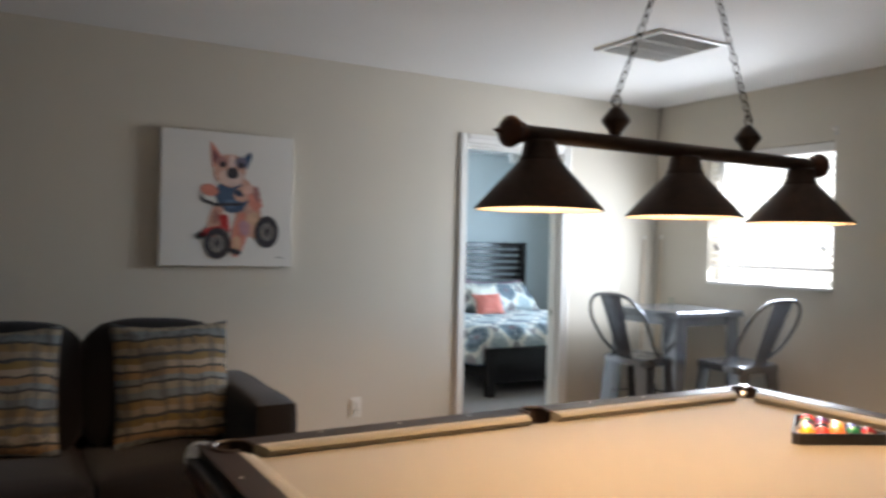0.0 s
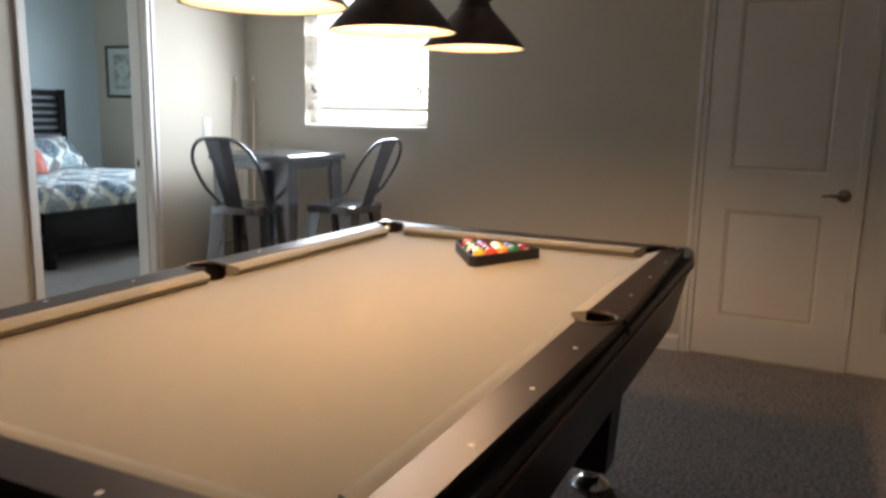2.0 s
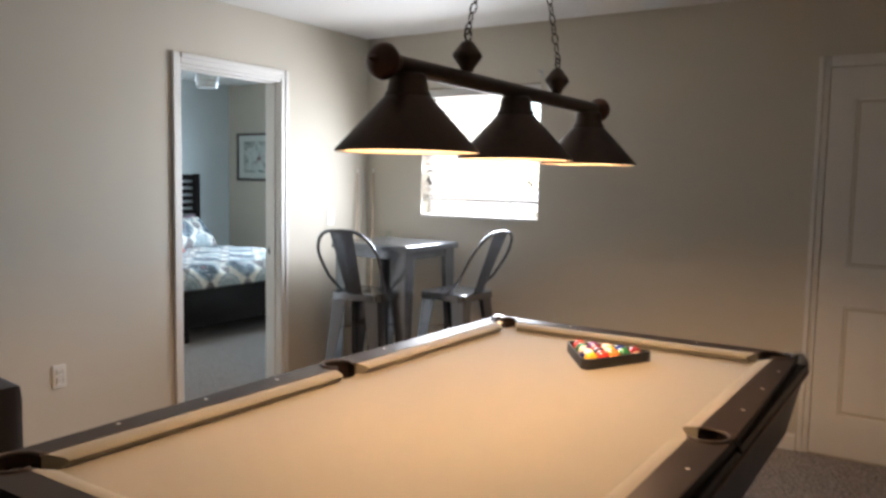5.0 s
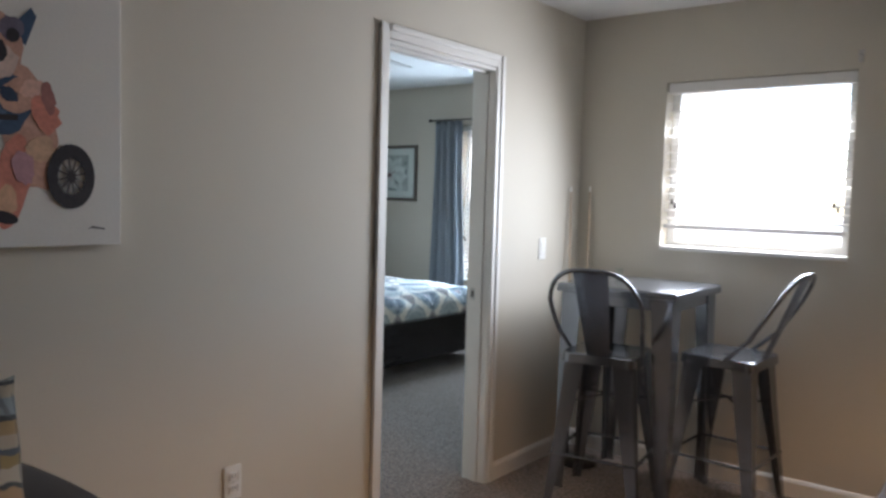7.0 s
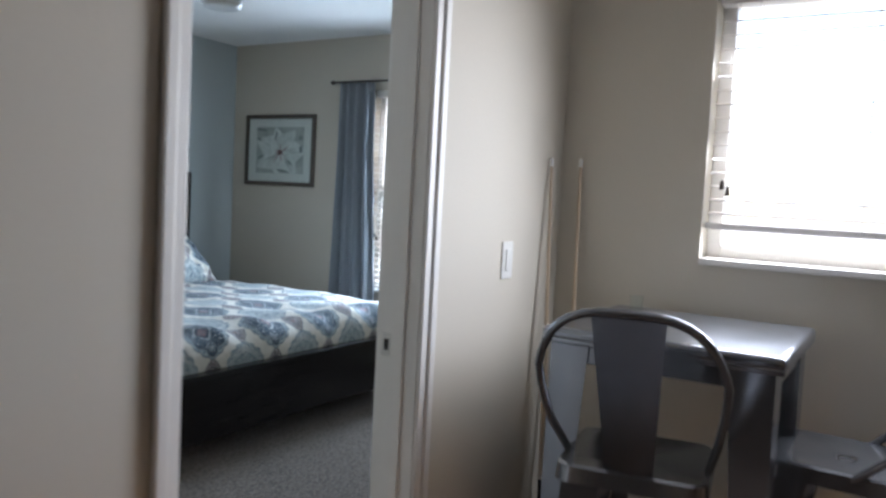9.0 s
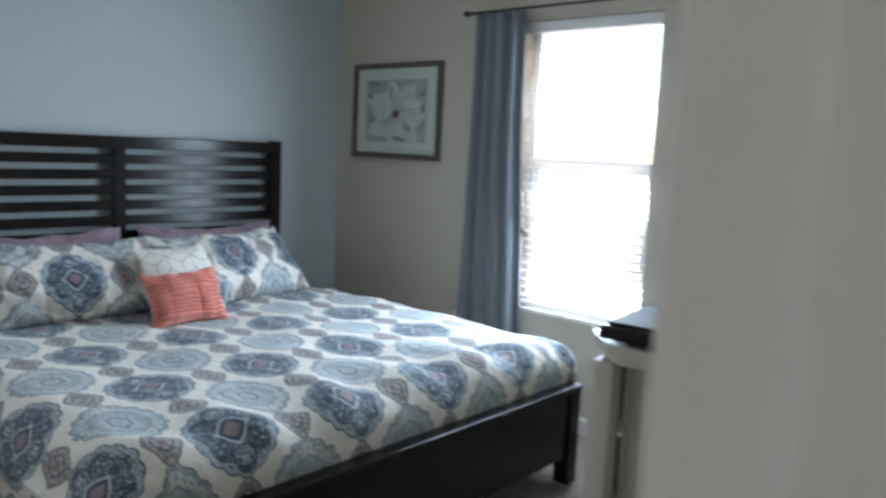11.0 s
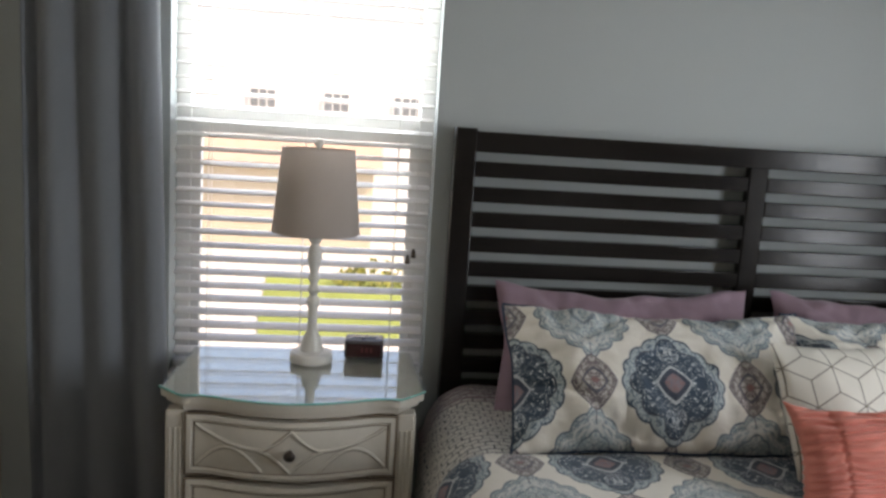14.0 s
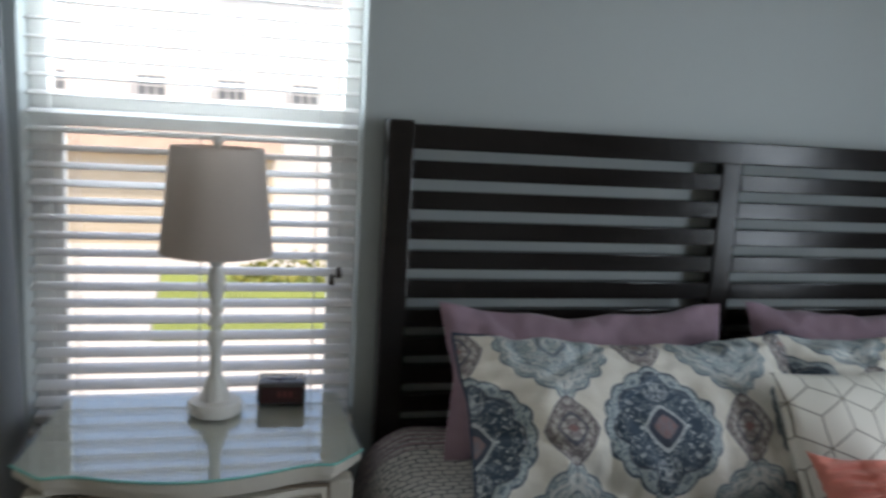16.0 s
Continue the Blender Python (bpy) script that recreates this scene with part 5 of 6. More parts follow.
def spread(name, material, y_foot, y_head, top, hang, label, foot_drop, category, seed, flat=0.925, r=0.15, n=110):
    """A bedspread: flat on the mattress, rolling over both sides and the foot, with folds that deepen towards the hem."""
    bm = bmesh.new()
    uv = bm.loops.layers.uv.new("UVMap")
    side = flat + r * math.pi / 2 + hang
    rows, info = [], {}
    length = y_head - y_foot
    fr = 0.12
    tail = fr * math.pi / 2 + foot_drop if foot_drop else 0.0
    m = int(n * (length + tail) / (2 * side))
    for j in range(m + 1):
        t = -tail + (length + tail) * j / m
        row = []
        for i in range(n + 1):
            s = -side + 2 * side * i / n
            a = abs(s)
            sg = 1 if s > 0 else -1
            if a < flat:
                x, z = a, 0.0
            elif a < flat + r * math.pi / 2:
                k = (a - flat) / r
                x, z = flat + r * math.sin(k), -r * (1 - math.cos(k))
            else:
                d = a - flat - r * math.pi / 2
                wave = math.sin(t * 9.5 + seed) + 0.6 * math.sin(t * 17.3 + 1.7 * seed)
                x, z = flat + r + 0.02 + (0.026 * wave - 0.01) * min(d / 0.25, 1), -r - d
            y = t
            if t < 0:
                if -t < fr * math.pi / 2:
                    k = -t / fr
                    y, dz = -fr * math.sin(k), -fr * (1 - math.cos(k))
                else:
                    d = -t - fr * math.pi / 2
                    y, dz = -fr, -fr - d
                z = min(z, dz) if a > flat else dz
                x -= 0.05 * min(-t / 0.2, 1) * (a / side) if a > flat else 0
            p = Vector((sg * x, y_foot + y - 0.0, top + z))
            wr = noise.fractal(Vector((p.x * 3.2, p.y * 2.6, seed)), 1.0, 2.1, 4) * 0.017
            if foot_drop:
                crest = math.exp(-((t - 0.02) / 0.22) ** 2)
                wr += crest * 0.017 * math.sin(s * 19 + 2.2 * noise.noise(Vector((s * 3, t * 4, 1))))
            p += Vector((0, 0, wr)) if a < flat + 0.1 else Vector((sg * wr, 0, 0))
            p.x += BCX
            v = bm.verts.new(p)
            info[v] = (BCX + s, y_foot + t)
            row.append(v)
        rows.append(row)
    for p, q in zip(rows, rows[1:]):
        for i in range(n):
            f = bm.faces.new((p[i], p[i + 1], q[i + 1], q[i]))
            for lp in f.loops:
                lp[uv].uv = info[lp.vert]
    hems = [[row[0].co.copy() for row in rows], [row[-1].co.copy() for row in rows]]
    ob = solid(name, bm, material, pose(0, 0, 0), label, category)
    for hem in hems:
        part("hem", tube(hem, 0.008, 6), NAVYC if foot_drop else MAUVE, ob)
    ob.modifiers.new("thickness", "SOLIDIFY").thickness = 0.012
    return ob


spread("comforter", PRINT, 1.875, 3.34, 0.622, 0.18, "cream comforter printed with navy and grey medallions, rumpled at the foot", 0.17, "comforter", 1.3)
spread("quilt", lattice_cloth(), 3.08, 3.915, 0.602, 0.16, "pale quilt with a grey lattice print showing by the headboard", 0.0, "quilt", 2.1, flat=0.91, n=90)

pillow("sleeping_pillow", 0.84, 0.41, 0.17, pose(1.868, 3.725, 0.585, -22, 0, 0), MAUVE, "mauve pillow standing against the headboard", 11, sag=0.02, group="mauve pillows", edge=0.10, crease=0.016, n=60, folds=0.010)
pillow("sleeping_pillow", 0.84, 0.41, 0.17, pose(2.790, 3.725, 0.585, -22, 0, 0), MAUVE, "mauve pillow standing behind a printed sham", 12, sag=0.02, group="mauve pillows", edge=0.10, crease=0.016, n=60, folds=0.010)
pillow("pillow_sham", 0.90, 0.470, 0.25, pose(1.878, 3.365, 0.598, -45, 0, -2), SHAM, "medallion-printed pillow sham leaning on the pillows", 13, sag=0.03, group="printed shams", edge=0.09, crease=0.020, n=84, folds=0.014, uvs=(0.02, 0.06), piping=NAVYC)
pillow("pillow_sham", 0.90, 0.470, 0.25, pose(2.762, 3.380, 0.598, -44, 0, 8), SHAM, "medallion-printed pillow sham leaning on the pillows", 14, sag=0.03, group="printed shams", edge=0.09, crease=0.020, n=84, folds=0.014, uvs=(0.06, -0.02), piping=NAVYC)


def geometric():
    """White cotton with thin dark lines from a lattice of six-rayed stars."""
    m, nt, b = shader("geometric_line_cloth")
    uv = nt.nodes.new("ShaderNodeTexCoord").outputs["UV"]
    sep = node(nt, "ShaderNodeSeparateXYZ", i0=uv)
    hit = None
    for ang in (0, 60, 120):
        ca, sa = math.cos(radians(ang)), math.sin(radians(ang))
        d = calc(nt, "ADD", calc(nt, "MULTIPLY", sep.outputs[0], ca), calc(nt, "MULTIPLY", sep.outputs[1], sa))
        e = calc(nt, "ADD", calc(nt, "MULTIPLY", sep.outputs[0], -sa), calc(nt, "MULTIPLY", sep.outputs[1], ca))
        row = calc(nt, "ADD", calc(nt, "DIVIDE", d, 0.062), 0.5)
        f = calc(nt, "ABSOLUTE", calc(nt, "SUBTRACT", calc(nt, "FRACT", row), 0.5))
        # two of every three edges remain, which leaves six-rayed stars between rhombs
        run = calc(nt, "FRACT", calc(nt, "ADD", calc(nt, "DIVIDE", e, 0.2148), calc(nt, "ADD", calc(nt, "MULTIPLY", calc(nt, "FLOOR", row), 0.5), 0.5)))
        gate = calc(nt, "LESS_THAN", calc(nt, "ABSOLUTE", calc(nt, "SUBTRACT", run, 0.5)), 0.3333)
        f = calc(nt, "MULTIPLY", calc(nt, "LESS_THAN", f, 0.026), gate)
        hit = f if hit is None else calc(nt, "MAXIMUM", hit, f)
    nt.links.new(blend(nt, hit, (0.72, 0.69, 0.62), (0.20, 0.17, 0.14)), b.inputs["Base Color"])
    b.inputs["Roughness"].default_value = 0.8
    return m


pillow("accent_pillow", 0.39, 0.365, 0.13, pose(2.318, 3.225, 0.604, -33, 0, 3), geometric(), "white accent pillow with thin geometric lines", 15, category="accent pillow", edge=0.08)
cp = pillow("coral_pillow", 0.385, 0.275, 0.13, pose(2.212, 3.022, 0.606, -30, 0, 2), CORAL, "small coral pleated accent pillow in front of the shams", 16, pleats=310, crease=0.012, category="accent pillow", edge=0.20, n=110)

# ---- nightstand ----
def serpentine(x, half, bow):
    """How far the front swells at x."""
    u = x / half
    return bow * (0.5 + 0.5 * math.cos(math.pi * u)) - bow * 0.25 * math.exp(-((abs(u) - 0.82) / 0.2) ** 2)


def nightstand(m, w, depth, h, label, name="nightstand", drawers=3):
    """French-style chest, front towards -y, back at y = 0: glass top, moulded edge, swelling drawers, fluted corner posts."""
    ob = thing(name, m, label, "nightstand" if name == "nightstand" else "chest")
    hw = w / 2

    def outline(grow, ybow=0.045):
        o = [(hw - 0.02 + grow, -0.004), (hw + grow, -depth + 0.075 - grow), (hw - 0.062 + grow * 0.6, -depth + 0.012 - grow)]
        n = 20
        for i in range(n + 1):
            x = (hw - 0.075) * (1 - 2 * i / n)
            o.append((x, -depth - serpentine(x, hw - 0.075, ybow) - grow))
        o += [(-x, y) for x, y in o[2::-1]]
        return o[::-1]

    gl = part("glass_top", prism(outline(0.0), h - 0.006, h, 0.001), GLASSTOP, ob, "clear glass top with a green edge")
    part("glass_edge", tube([(x, y, h - 0.003) for x, y in outline(0.0005)[1:-1]], 0.0031, 6), AQUA, gl, "sea-green polished glass edge")
    part("top", prism(outline(-0.003), h - 0.028, h - 0.0065, 0.002), CREAM, ob)
    part("top_moulding", prism(outline(-0.016), h - 0.046, h - 0.0285), CREAM, ob)
    part("top_moulding", prism(outline(-0.024), h - 0.052, h - 0.0465), CREAM, ob)
    o = [(x * 0.955, min(y * 0.93, -0.004)) for x, y in outline(-0.03)]
    part("carcass", prism(o, 0.085, h - 0.0525), CREAM, ob)
    for s in (1, -1):
        px, py = s * (hw - 0.052), -depth + 0.055
        bm = bmesh.new()
        box(bm, px - 0.026, px + 0.026, py - 0.026, py + 0.026, 0.0, h - 0.053, 0.006)
        post = part("corner_post", bm, CREAM, ob)
        for k in (-1, 0, 1):
            part("reed", tube([(px + k * 0.014, py - 0.027, 0.12), (px + k * 0.014, py - 0.027, h - 0.10)], 0.0045, 6), CREAM, post)
        part("back_foot", boxed(px - 0.02, px + 0.02, -0.05, -0.012, 0, 0.086), CREAM, ob)
    z1 = h - 0.051
    zs = [z1 - i * (z1 - 0.090) / drawers for i in range(drawers + 1)]
    dw = hw - 0.083
    yb = -depth + 0.018
    for k in range(drawers):
        a, c = zs[k + 1] + 0.010, zs[k] - 0.010
        n = 22

        def front(x, lift):
            return yb - 0.93 * serpentine(x, hw - 0.075, 0.045) - lift

        bm = bmesh.new()
        loops = []
        for inset, lift in ((0.0, -0.03), (0.0, 0.006), (0.012, 0.010), (0.018, 0.004), (0.022, 0.006)):
            lo = [bm.verts.new((x, front(x, lift), a + inset)) for x in [(-dw + inset) + (2 * dw - 2 * inset) * i / n for i in range(n + 1)]]
            hi = [bm.verts.new((x, front(x, lift), c - inset)) for x in [(-dw + inset) + (2 * dw - 2 * inset) * i / n for i in range(n + 1)]]
            loops.append(lo + hi[::-1])
        q = len(loops[0])
        for p0, p1 in zip(loops, loops[1:]):
            for i in range(q):
                bm.faces.new((p0[i], p0[(i + 1) % q], p1[(i + 1) % q], p1[i]))
        last = loops[-1]
        for i in range(n):
            bm.faces.new((last[i], last[i + 1], last[q - 2 - i], last[q - 1 - i]))
        dr = part("drawer", bm, CREAM, ob)
        # brown board behind the drawer paints the shade into its gap
        part("shadow_line", boxed(-dw - 0.006, dw + 0.006, yb + 0.004, yb + 0.010, a - 0.006, c + 0.006), GLAZE, dr)
        mid = (a + c) / 2
        for zz, e in ((c - 0.020, 1), (a + 0.020, -1)):
            part("glaze_line", tube([(x, front(x, 0.0065), zz) for x in [-dw + 0.02 + (2 * dw - 0.04) * i / n for i in range(n + 1)]], 0.0016, 5), GLAZE, dr)
        for s in (1, -1):
            part("glaze_line", tube([(s * (dw - 0.02), front(dw - 0.02, 0.0065), a + 0.02), (s * (dw - 0.02), front(dw - 0.02, 0.0065), c - 0.02)], 0.0016, 5), GLAZE, dr)
        if k == 0:
            def band_(pts):
                part("moulding", tube([(x, front(x, 0.0065), z) for x, z in pts], 0.0048, 7), CREAM, dr)
                part("glaze_line", tube([(x, front(x, 0.0085), z - 0.0045) for x, z in pts], 0.0016, 5), GLAZE, dr)

            hgt = (c - a) / 2 - 0.024
            for s in (1, -1):
                band_([(s * (0.075 + (dw - 0.10) * i / 12), mid - hgt + 1.05 * hgt * math.sin(math.pi * i / 12)) for i in range(13)])
                band_([(s * (dw - 0.024 - (dw - 0.11) * i / 12), mid + hgt - 0.95 * hgt * math.sin(math.pi / 2 * i / 12) ** 0.8) for i in range(13)])
                band_([(s * 0.085 * (1 - i / 8) ** 1.0, mid + hgt * (i / 8) ** 1.5) for i in range(9)])
                band_([(s * 0.085 * (1 - i / 8) ** 1.0, mid - hgt * (i / 8) ** 1.5) for i in range(9)])
            m2 = pose(0, front(0, 0.006), mid, 90, 0, 0)
            part("knob", lathe([(0.008, 0), (0.006, 0.012), (0.014, 0.020), (0.0155, 0.026), (0.010, 0.031), (0.0, 0.033)], 20, m2), PEWTER, dr, "dark antique knob")
        else:
            pull = part("pull", tube([(-0.058 + 0.116 * i / 14, front(0, 0.030) + 0.012 * (abs(i - 7) / 7) ** 6, mid - 0.004 - 0.030 * (1 - (abs(i - 7) / 7) ** 3)) for i in range(15)], [0.004 + 0.0025 * math.exp(-((i - 7) / 3.0) ** 2) for i in range(15)], 8), PEWTER, dr, "dark antique bail pull")
            for s in (1, -1):
                part("rosette", lathe([(0.0165, 0), (0.0155, 0.006), (0.010, 0.010), (0.008, 0.026), (0.013, 0.032), (0.0, 0.038)], 18, pose(s * 0.058, front(0.058, 0.005), mid, 90, 0, 0)), PEWTER, pull)
    part("plinth", prism([(x * 0.94, min(y * 0.955, -0.004)) for x, y in outline(-0.02)], 0.055, 0.0845, 0.003), CREAM, ob)
    return ob


def glass_top():
    m, nt, b = shader("glass_top_green")
    tr = node(nt, "ShaderNodeBsdfTransparent", Color=(0.965, 0.99, 0.985, 1))
    gl = node(nt, "ShaderNodeBsdfGlossy", Roughness=0.01)
    lw = node(nt, "ShaderNodeLayerWeight", Blend=0.5)
    fr = calc(nt, "ADD", calc(nt, "MULTIPLY", calc(nt, "POWER", lw.outputs["Facing"], 4.0), 0.9), 0.06)
    mix = node(nt, "ShaderNodeMixShader", i0=fr, i1=tr.outputs[0], i2=gl.outputs[0])
    nt.links.new(mix.outputs[0], nt.nodes["Material Output"].inputs[0])
    return m


GLASSTOP = glass_top()
AQUA = surf("green_glass_edge", (0.18, 0.52, 0.46), 0.15, bump=0)
NSX, NSZ = 0.861, 0.693
nightstand(pose(NSX, 3.975, 0), 0.722, 0.458, NSZ, "antiqued cream nightstand with three swelling drawers and a glass top")

# lamp
tl = thing("table_lamp", pose(0.889, 3.850, NSZ), "white turned table lamp with a taupe drum shade, unlit", "table lamp")
part("base", lathe([(0.063, 0.0), (0.065, 0.004), (0.065, 0.024), (0.060, 0.030), (0.036, 0.033), (0.0, 0.033)], 36), LAMPW, tl)
prof = [(0.036, 0.033), (0.033, 0.048), (0.029, 0.066), (0.024, 0.080), (0.0165, 0.092), (0.0145, 0.106), (0.0135, 0.150), (0.0145, 0.165), (0.019, 0.178), (0.0205, 0.186), (0.018, 0.196), (0.0115, 0.206), (0.0125, 0.212), (0.021, 0.224), (0.0125, 0.236), (0.0115, 0.242), (0.0125, 0.248), (0.0205, 0.260), (0.0125, 0.272), (0.013, 0.282), (0.018, 0.302), (0.0225, 0.322), (0.020, 0.345), (0.0125, 0.362), (0.012, 0.366), (0.0205, 0.376), (0.0205, 0.381), (0.011, 0.390), (0.011, 0.410), (0.0, 0.410)]
part("stem", lathe(prof, 28), LAMPW, tl, "turned spindle stem with worn paint")
prof = [(0.131, 0.400), (0.107, 0.648), (0.1055, 0.648), (0.1295, 0.400)]
bm = lathe(prof, 48, caps=False)
sh = part("shade", bm, LINEN, tl, "taupe linen drum shade")
part("shade_rim", tube([(0.1312 * math.cos(a * math.pi / 24), 0.1312 * math.sin(a * math.pi / 24), 0.401) for a in range(48)], 0.0018, 6, True), LINEN, sh)
part("shade_rim", tube([(0.1068 * math.cos(a * math.pi / 24), 0.1068 * math.sin(a * math.pi / 24), 0.648) for a in range(48)], 0.0018, 6, True), LINEN, sh)
for a in (0, 60, 120):
    c, s = math.cos(radians(a)), math.sin(radians(a))
    part("shade_spider", tube([(-0.106 * c, -0.106 * s, 0.640), (0.106 * c, 0.106 * s, 0.640)], 0.0016, 6), NICKEL, tl)
part("harp", tube([(0, 0, 0.41), (0.035, 0, 0.46), (0.045, 0, 0.54), (0.02, 0, 0.63), (0, 0, 0.642)], 0.002, 6), NICKEL, tl)
part("finial", lathe([(0.004, 0.642), (0.006, 0.652), (0.0135, 0.660), (0.0145, 0.668), (0.0105, 0.677), (0.0, 0.681)], 20), LAMPW, tl)

ck = thing("alarm_clock", pose(1.052, 3.898, NSZ, 0, 0, -3), "small dark digital alarm clock with dim red digits", "alarm clock")
DARKP = surf("dark_grey_plastic", (0.07, 0.065, 0.07), 0.28, var=0.1, bump=0.03)
part("body", boxed(-0.062, 0.060, -0.030, 0.062, 0.002, 0.060, 0.009, 3), DARKP, ck)
dp = part("display", boxed(-0.054, 0.052, -0.0315, -0.0298, 0.010, 0.051, 0.001), surf("smoked_display", (0.05, 0.018, 0.02), 0.1, bump=0), ck)
RDIG = glow("red_led", (0.10, 0.012, 0.012), 0.02)
for x in (-0.006, 0.008, 0.022):
    part("digit_bar", boxed(x - 0.004, x + 0.004, -0.0320, -0.0314, 0.024, 0.040), RDIG, dp)
part("button_row", boxed(-0.035, 0.035, 0.004, 0.020, 0.0595, 0.0625, 0.001), DARKP, ck)

# chest by the doorway, seen past the jamb
nightstand(pose(2.335, 0.190, 0, 0, 0, 180), 0.98, 0.66, 1.062, "tall antiqued cream chest with a glass top against the wall", "chest_of_drawers", 5)
tray = thing("tray", pose(1.99, 0.64, 1.062, 0, 0, 8), "black lidded media box lying on the chest", "box")
part("body", boxed(-0.13, 0.13, -0.17, 0.17, 0.003, 0.032, 0.009, 3), BLACK, tray)
part("lid", boxed(-0.118, 0.118, -0.155, 0.155, 0.0325, 0.040, 0.004), RUBBER, tray)

# ---- curtains ----


def curtain(name, axis, at, a0, a1, z0, z1, folds, label, flare=0.0, seed=0, group="curtains", spread_out=0.0):
    """A hanging panel pleated under its rod, falling in soft folds, with a hem."""
    bm = bmesh.new()
    rows = []
    n, m = folds * 14, 26
    for j in range(m + 1):
        v = j / m
        row = []
        for i in range(n + 1):
            u = i / n
            ph = u * folds * 2 * math.pi + 0.8 * noise.noise(Vector((u * 4, v * 1.3, seed)))
            amp = 0.024 + 0.012 * math.sin(u * 7 + seed) * v
            d = amp * math.sin(ph) + 0.02 * noise.noise(Vector((u * 2.4, v * 2.0, seed + 5)))
            w = a0 + (a1 - a0) * u + flare * v * (u - 0.1) - spread_out * v * (1 - u) + 0.012 * math.cos(ph) * v
            z = z1 + (z0 - z1) * v
            row.append(bm.verts.new((w, at + d, z) if axis == "x" else (at + d, w, z)))
        rows.append(row)
    for p, q in zip(rows, rows[1:]):
        for i in range(n):
            bm.faces.new((p[i], p[i + 1], q[i + 1], q[i]))
    ob = solid(name, bm, CURTAIN, pose(0, 0, 0), label, "curtain", group)
    ob.modifiers.new("thickness", "SOLIDIFY").thickness = 0.003
    return ob


def rod(axis, at, wall_at, a0, a1, z):
    ob = thing("curtain_rod", pose(0, 0, 0), "dark metal curtain rod on wall brackets", "curtain rod", "curtain rods")

    def P(a, d, zz):
        return (a, d, zz) if axis == "x" else (d, a, zz)

    part("rod", tube([P(a0, at, z), P(a1, at, z)], 0.008, 12), PEWTER, ob)
    for e, s in ((a0, -1), (a1, 1)):
        part("finial", tube([P(e, at, z), P(e + s * 0.010, at, z), P(e + s * 0.028, at, z), P(e + s * 0.045, at, z)], [0.008, 0.016, 0.015, 0.003], 14), PEWTER, ob)
        part("bracket", tube([P(e - s * 0.06, at, z - 0.004), P(e - s * 0.06, wall_at, z - 0.004)], 0.006, 8), PEWTER, ob)


rod("y", EX - 0.075, EX - 0.001, 1.50, 2.83, 2.175)
curtain("curtain", "y", EX - 0.075, 2.445, 2.78, 0.06, 2.165, 4, "slate blue curtain drawn aside at the window", 0.04, 1, spread_out=0.085)
rod("x", NY - 0.075, NY - 0.001, 0.0, 1.42, 2.24)
curtain("curtain", "x", NY - 0.085, 0.035, 0.40, 0.03, 2.23, 3, "slate blue curtain drawn aside beside the nightstand", 0.06, 2)

# ---- flower picture ----
pic = thing("framed_picture", pose(EX - 0.001, 3.445, 1.651, 0, 0, 90), "grey-brown framed print of a pale flower behind glass", "picture")
pw, ph = 0.381, 0.291
fw = 0.032
for s in (1, -1):
    part("frame", boxed(*sorted((s * (pw - fw), s * pw)), 0, 0.026, -ph, ph, 0.003), FRAMEW, pic)
    part("frame", boxed(-pw + fw, pw - fw, 0, 0.026, *sorted((s * (ph - fw), s * ph)), 0.003), FRAMEW, pic)
part("mat", boxed(-pw + fw, pw - fw, 0.002, 0.010, -ph + fw, ph - fw), MAT, pic)
part("print", boxed(-0.262, 0.262, 0.0102, 0.0112, -0.190, 0.190), surf("grey_wash_paper", (0.46, 0.455, 0.43), 0.8, var=0.5, vscale=9, bump=0.05), pic, "grey watercolour print")


def petal(ang, length, width, col, lift):
    o = []
    for i in range(13):
        t = i / 12
        o.append((t * length, width * math.sin(math.pi * t ** 0.75) * (1 + 0.12 * math.sin(5 * t))))
    o += [(x, -y * 0.9) for x, y in o[-2:0:-1]]
    c, s = math.cos(radians(ang)), math.sin(radians(ang))
    pts = [(max(-0.26, min(0.26, -0.01 + x * c - y * s)), max(-0.188, min(0.188, -0.02 + x * s + y * c))) for x, y in o]
    bm = prism(pts, 0.0, 0.0004)
    bmesh.ops.transform(bm, matrix=Matrix(((1, 0, 0, 0), (0, 0, 1, 0.0113 + lift * 0.0005), (0, 1, 0, 0), (0, 0, 0, 1))), verts=bm.verts)
    part("painted_petal", bm, paint(col), pic)


for k, (a, l, w, c) in enumerate(((20, 0.27, 0.07, (0.70, 0.69, 0.66)), (75, 0.20, 0.06, (0.74, 0.73, 0.70)), (130, 0.22, 0.07, (0.66, 0.66, 0.63)), (175, 0.26, 0.075, (0.72, 0.71, 0.68)), (225, 0.24, 0.07, (0.67, 0.67, 0.64)), (285, 0.18, 0.06, (0.73, 0.72, 0.69)), (335, 0.26, 0.07, (0.69, 0.68, 0.65)))):
    petal(a, l * 1.12, w * 1.3, c, k)
    petal(a + 4, l * 0.9, w * 0.10, (0.44, 0.44, 0.42), k + 0.4)
    petal(a - 7, l * 0.7, w * 0.16, (0.52, 0.50, 0.48), k + 0.5)
for k, a in enumerate((28, 95, 150, 200, 250, 310, 350)):
    petal(a, 0.062 + 0.03 * (k % 3), 0.006, (0.40, 0.26, 0.26), 8 + k)


def blot(x, y, rx, ry, turn, col, lift, seed):
    bm = prism(oval(x, y, rx, ry, turn, 16, 0.25, seed), 0.0, 0.0004)
    bmesh.ops.transform(bm, matrix=Matrix(((1, 0, 0, 0), (0, 0, 1, 0.0113 + lift * 0.0005), (0, 1, 0, 0), (0, 0, 0, 1))), verts=bm.verts)
    part("painted_blot", bm, paint(col), pic)


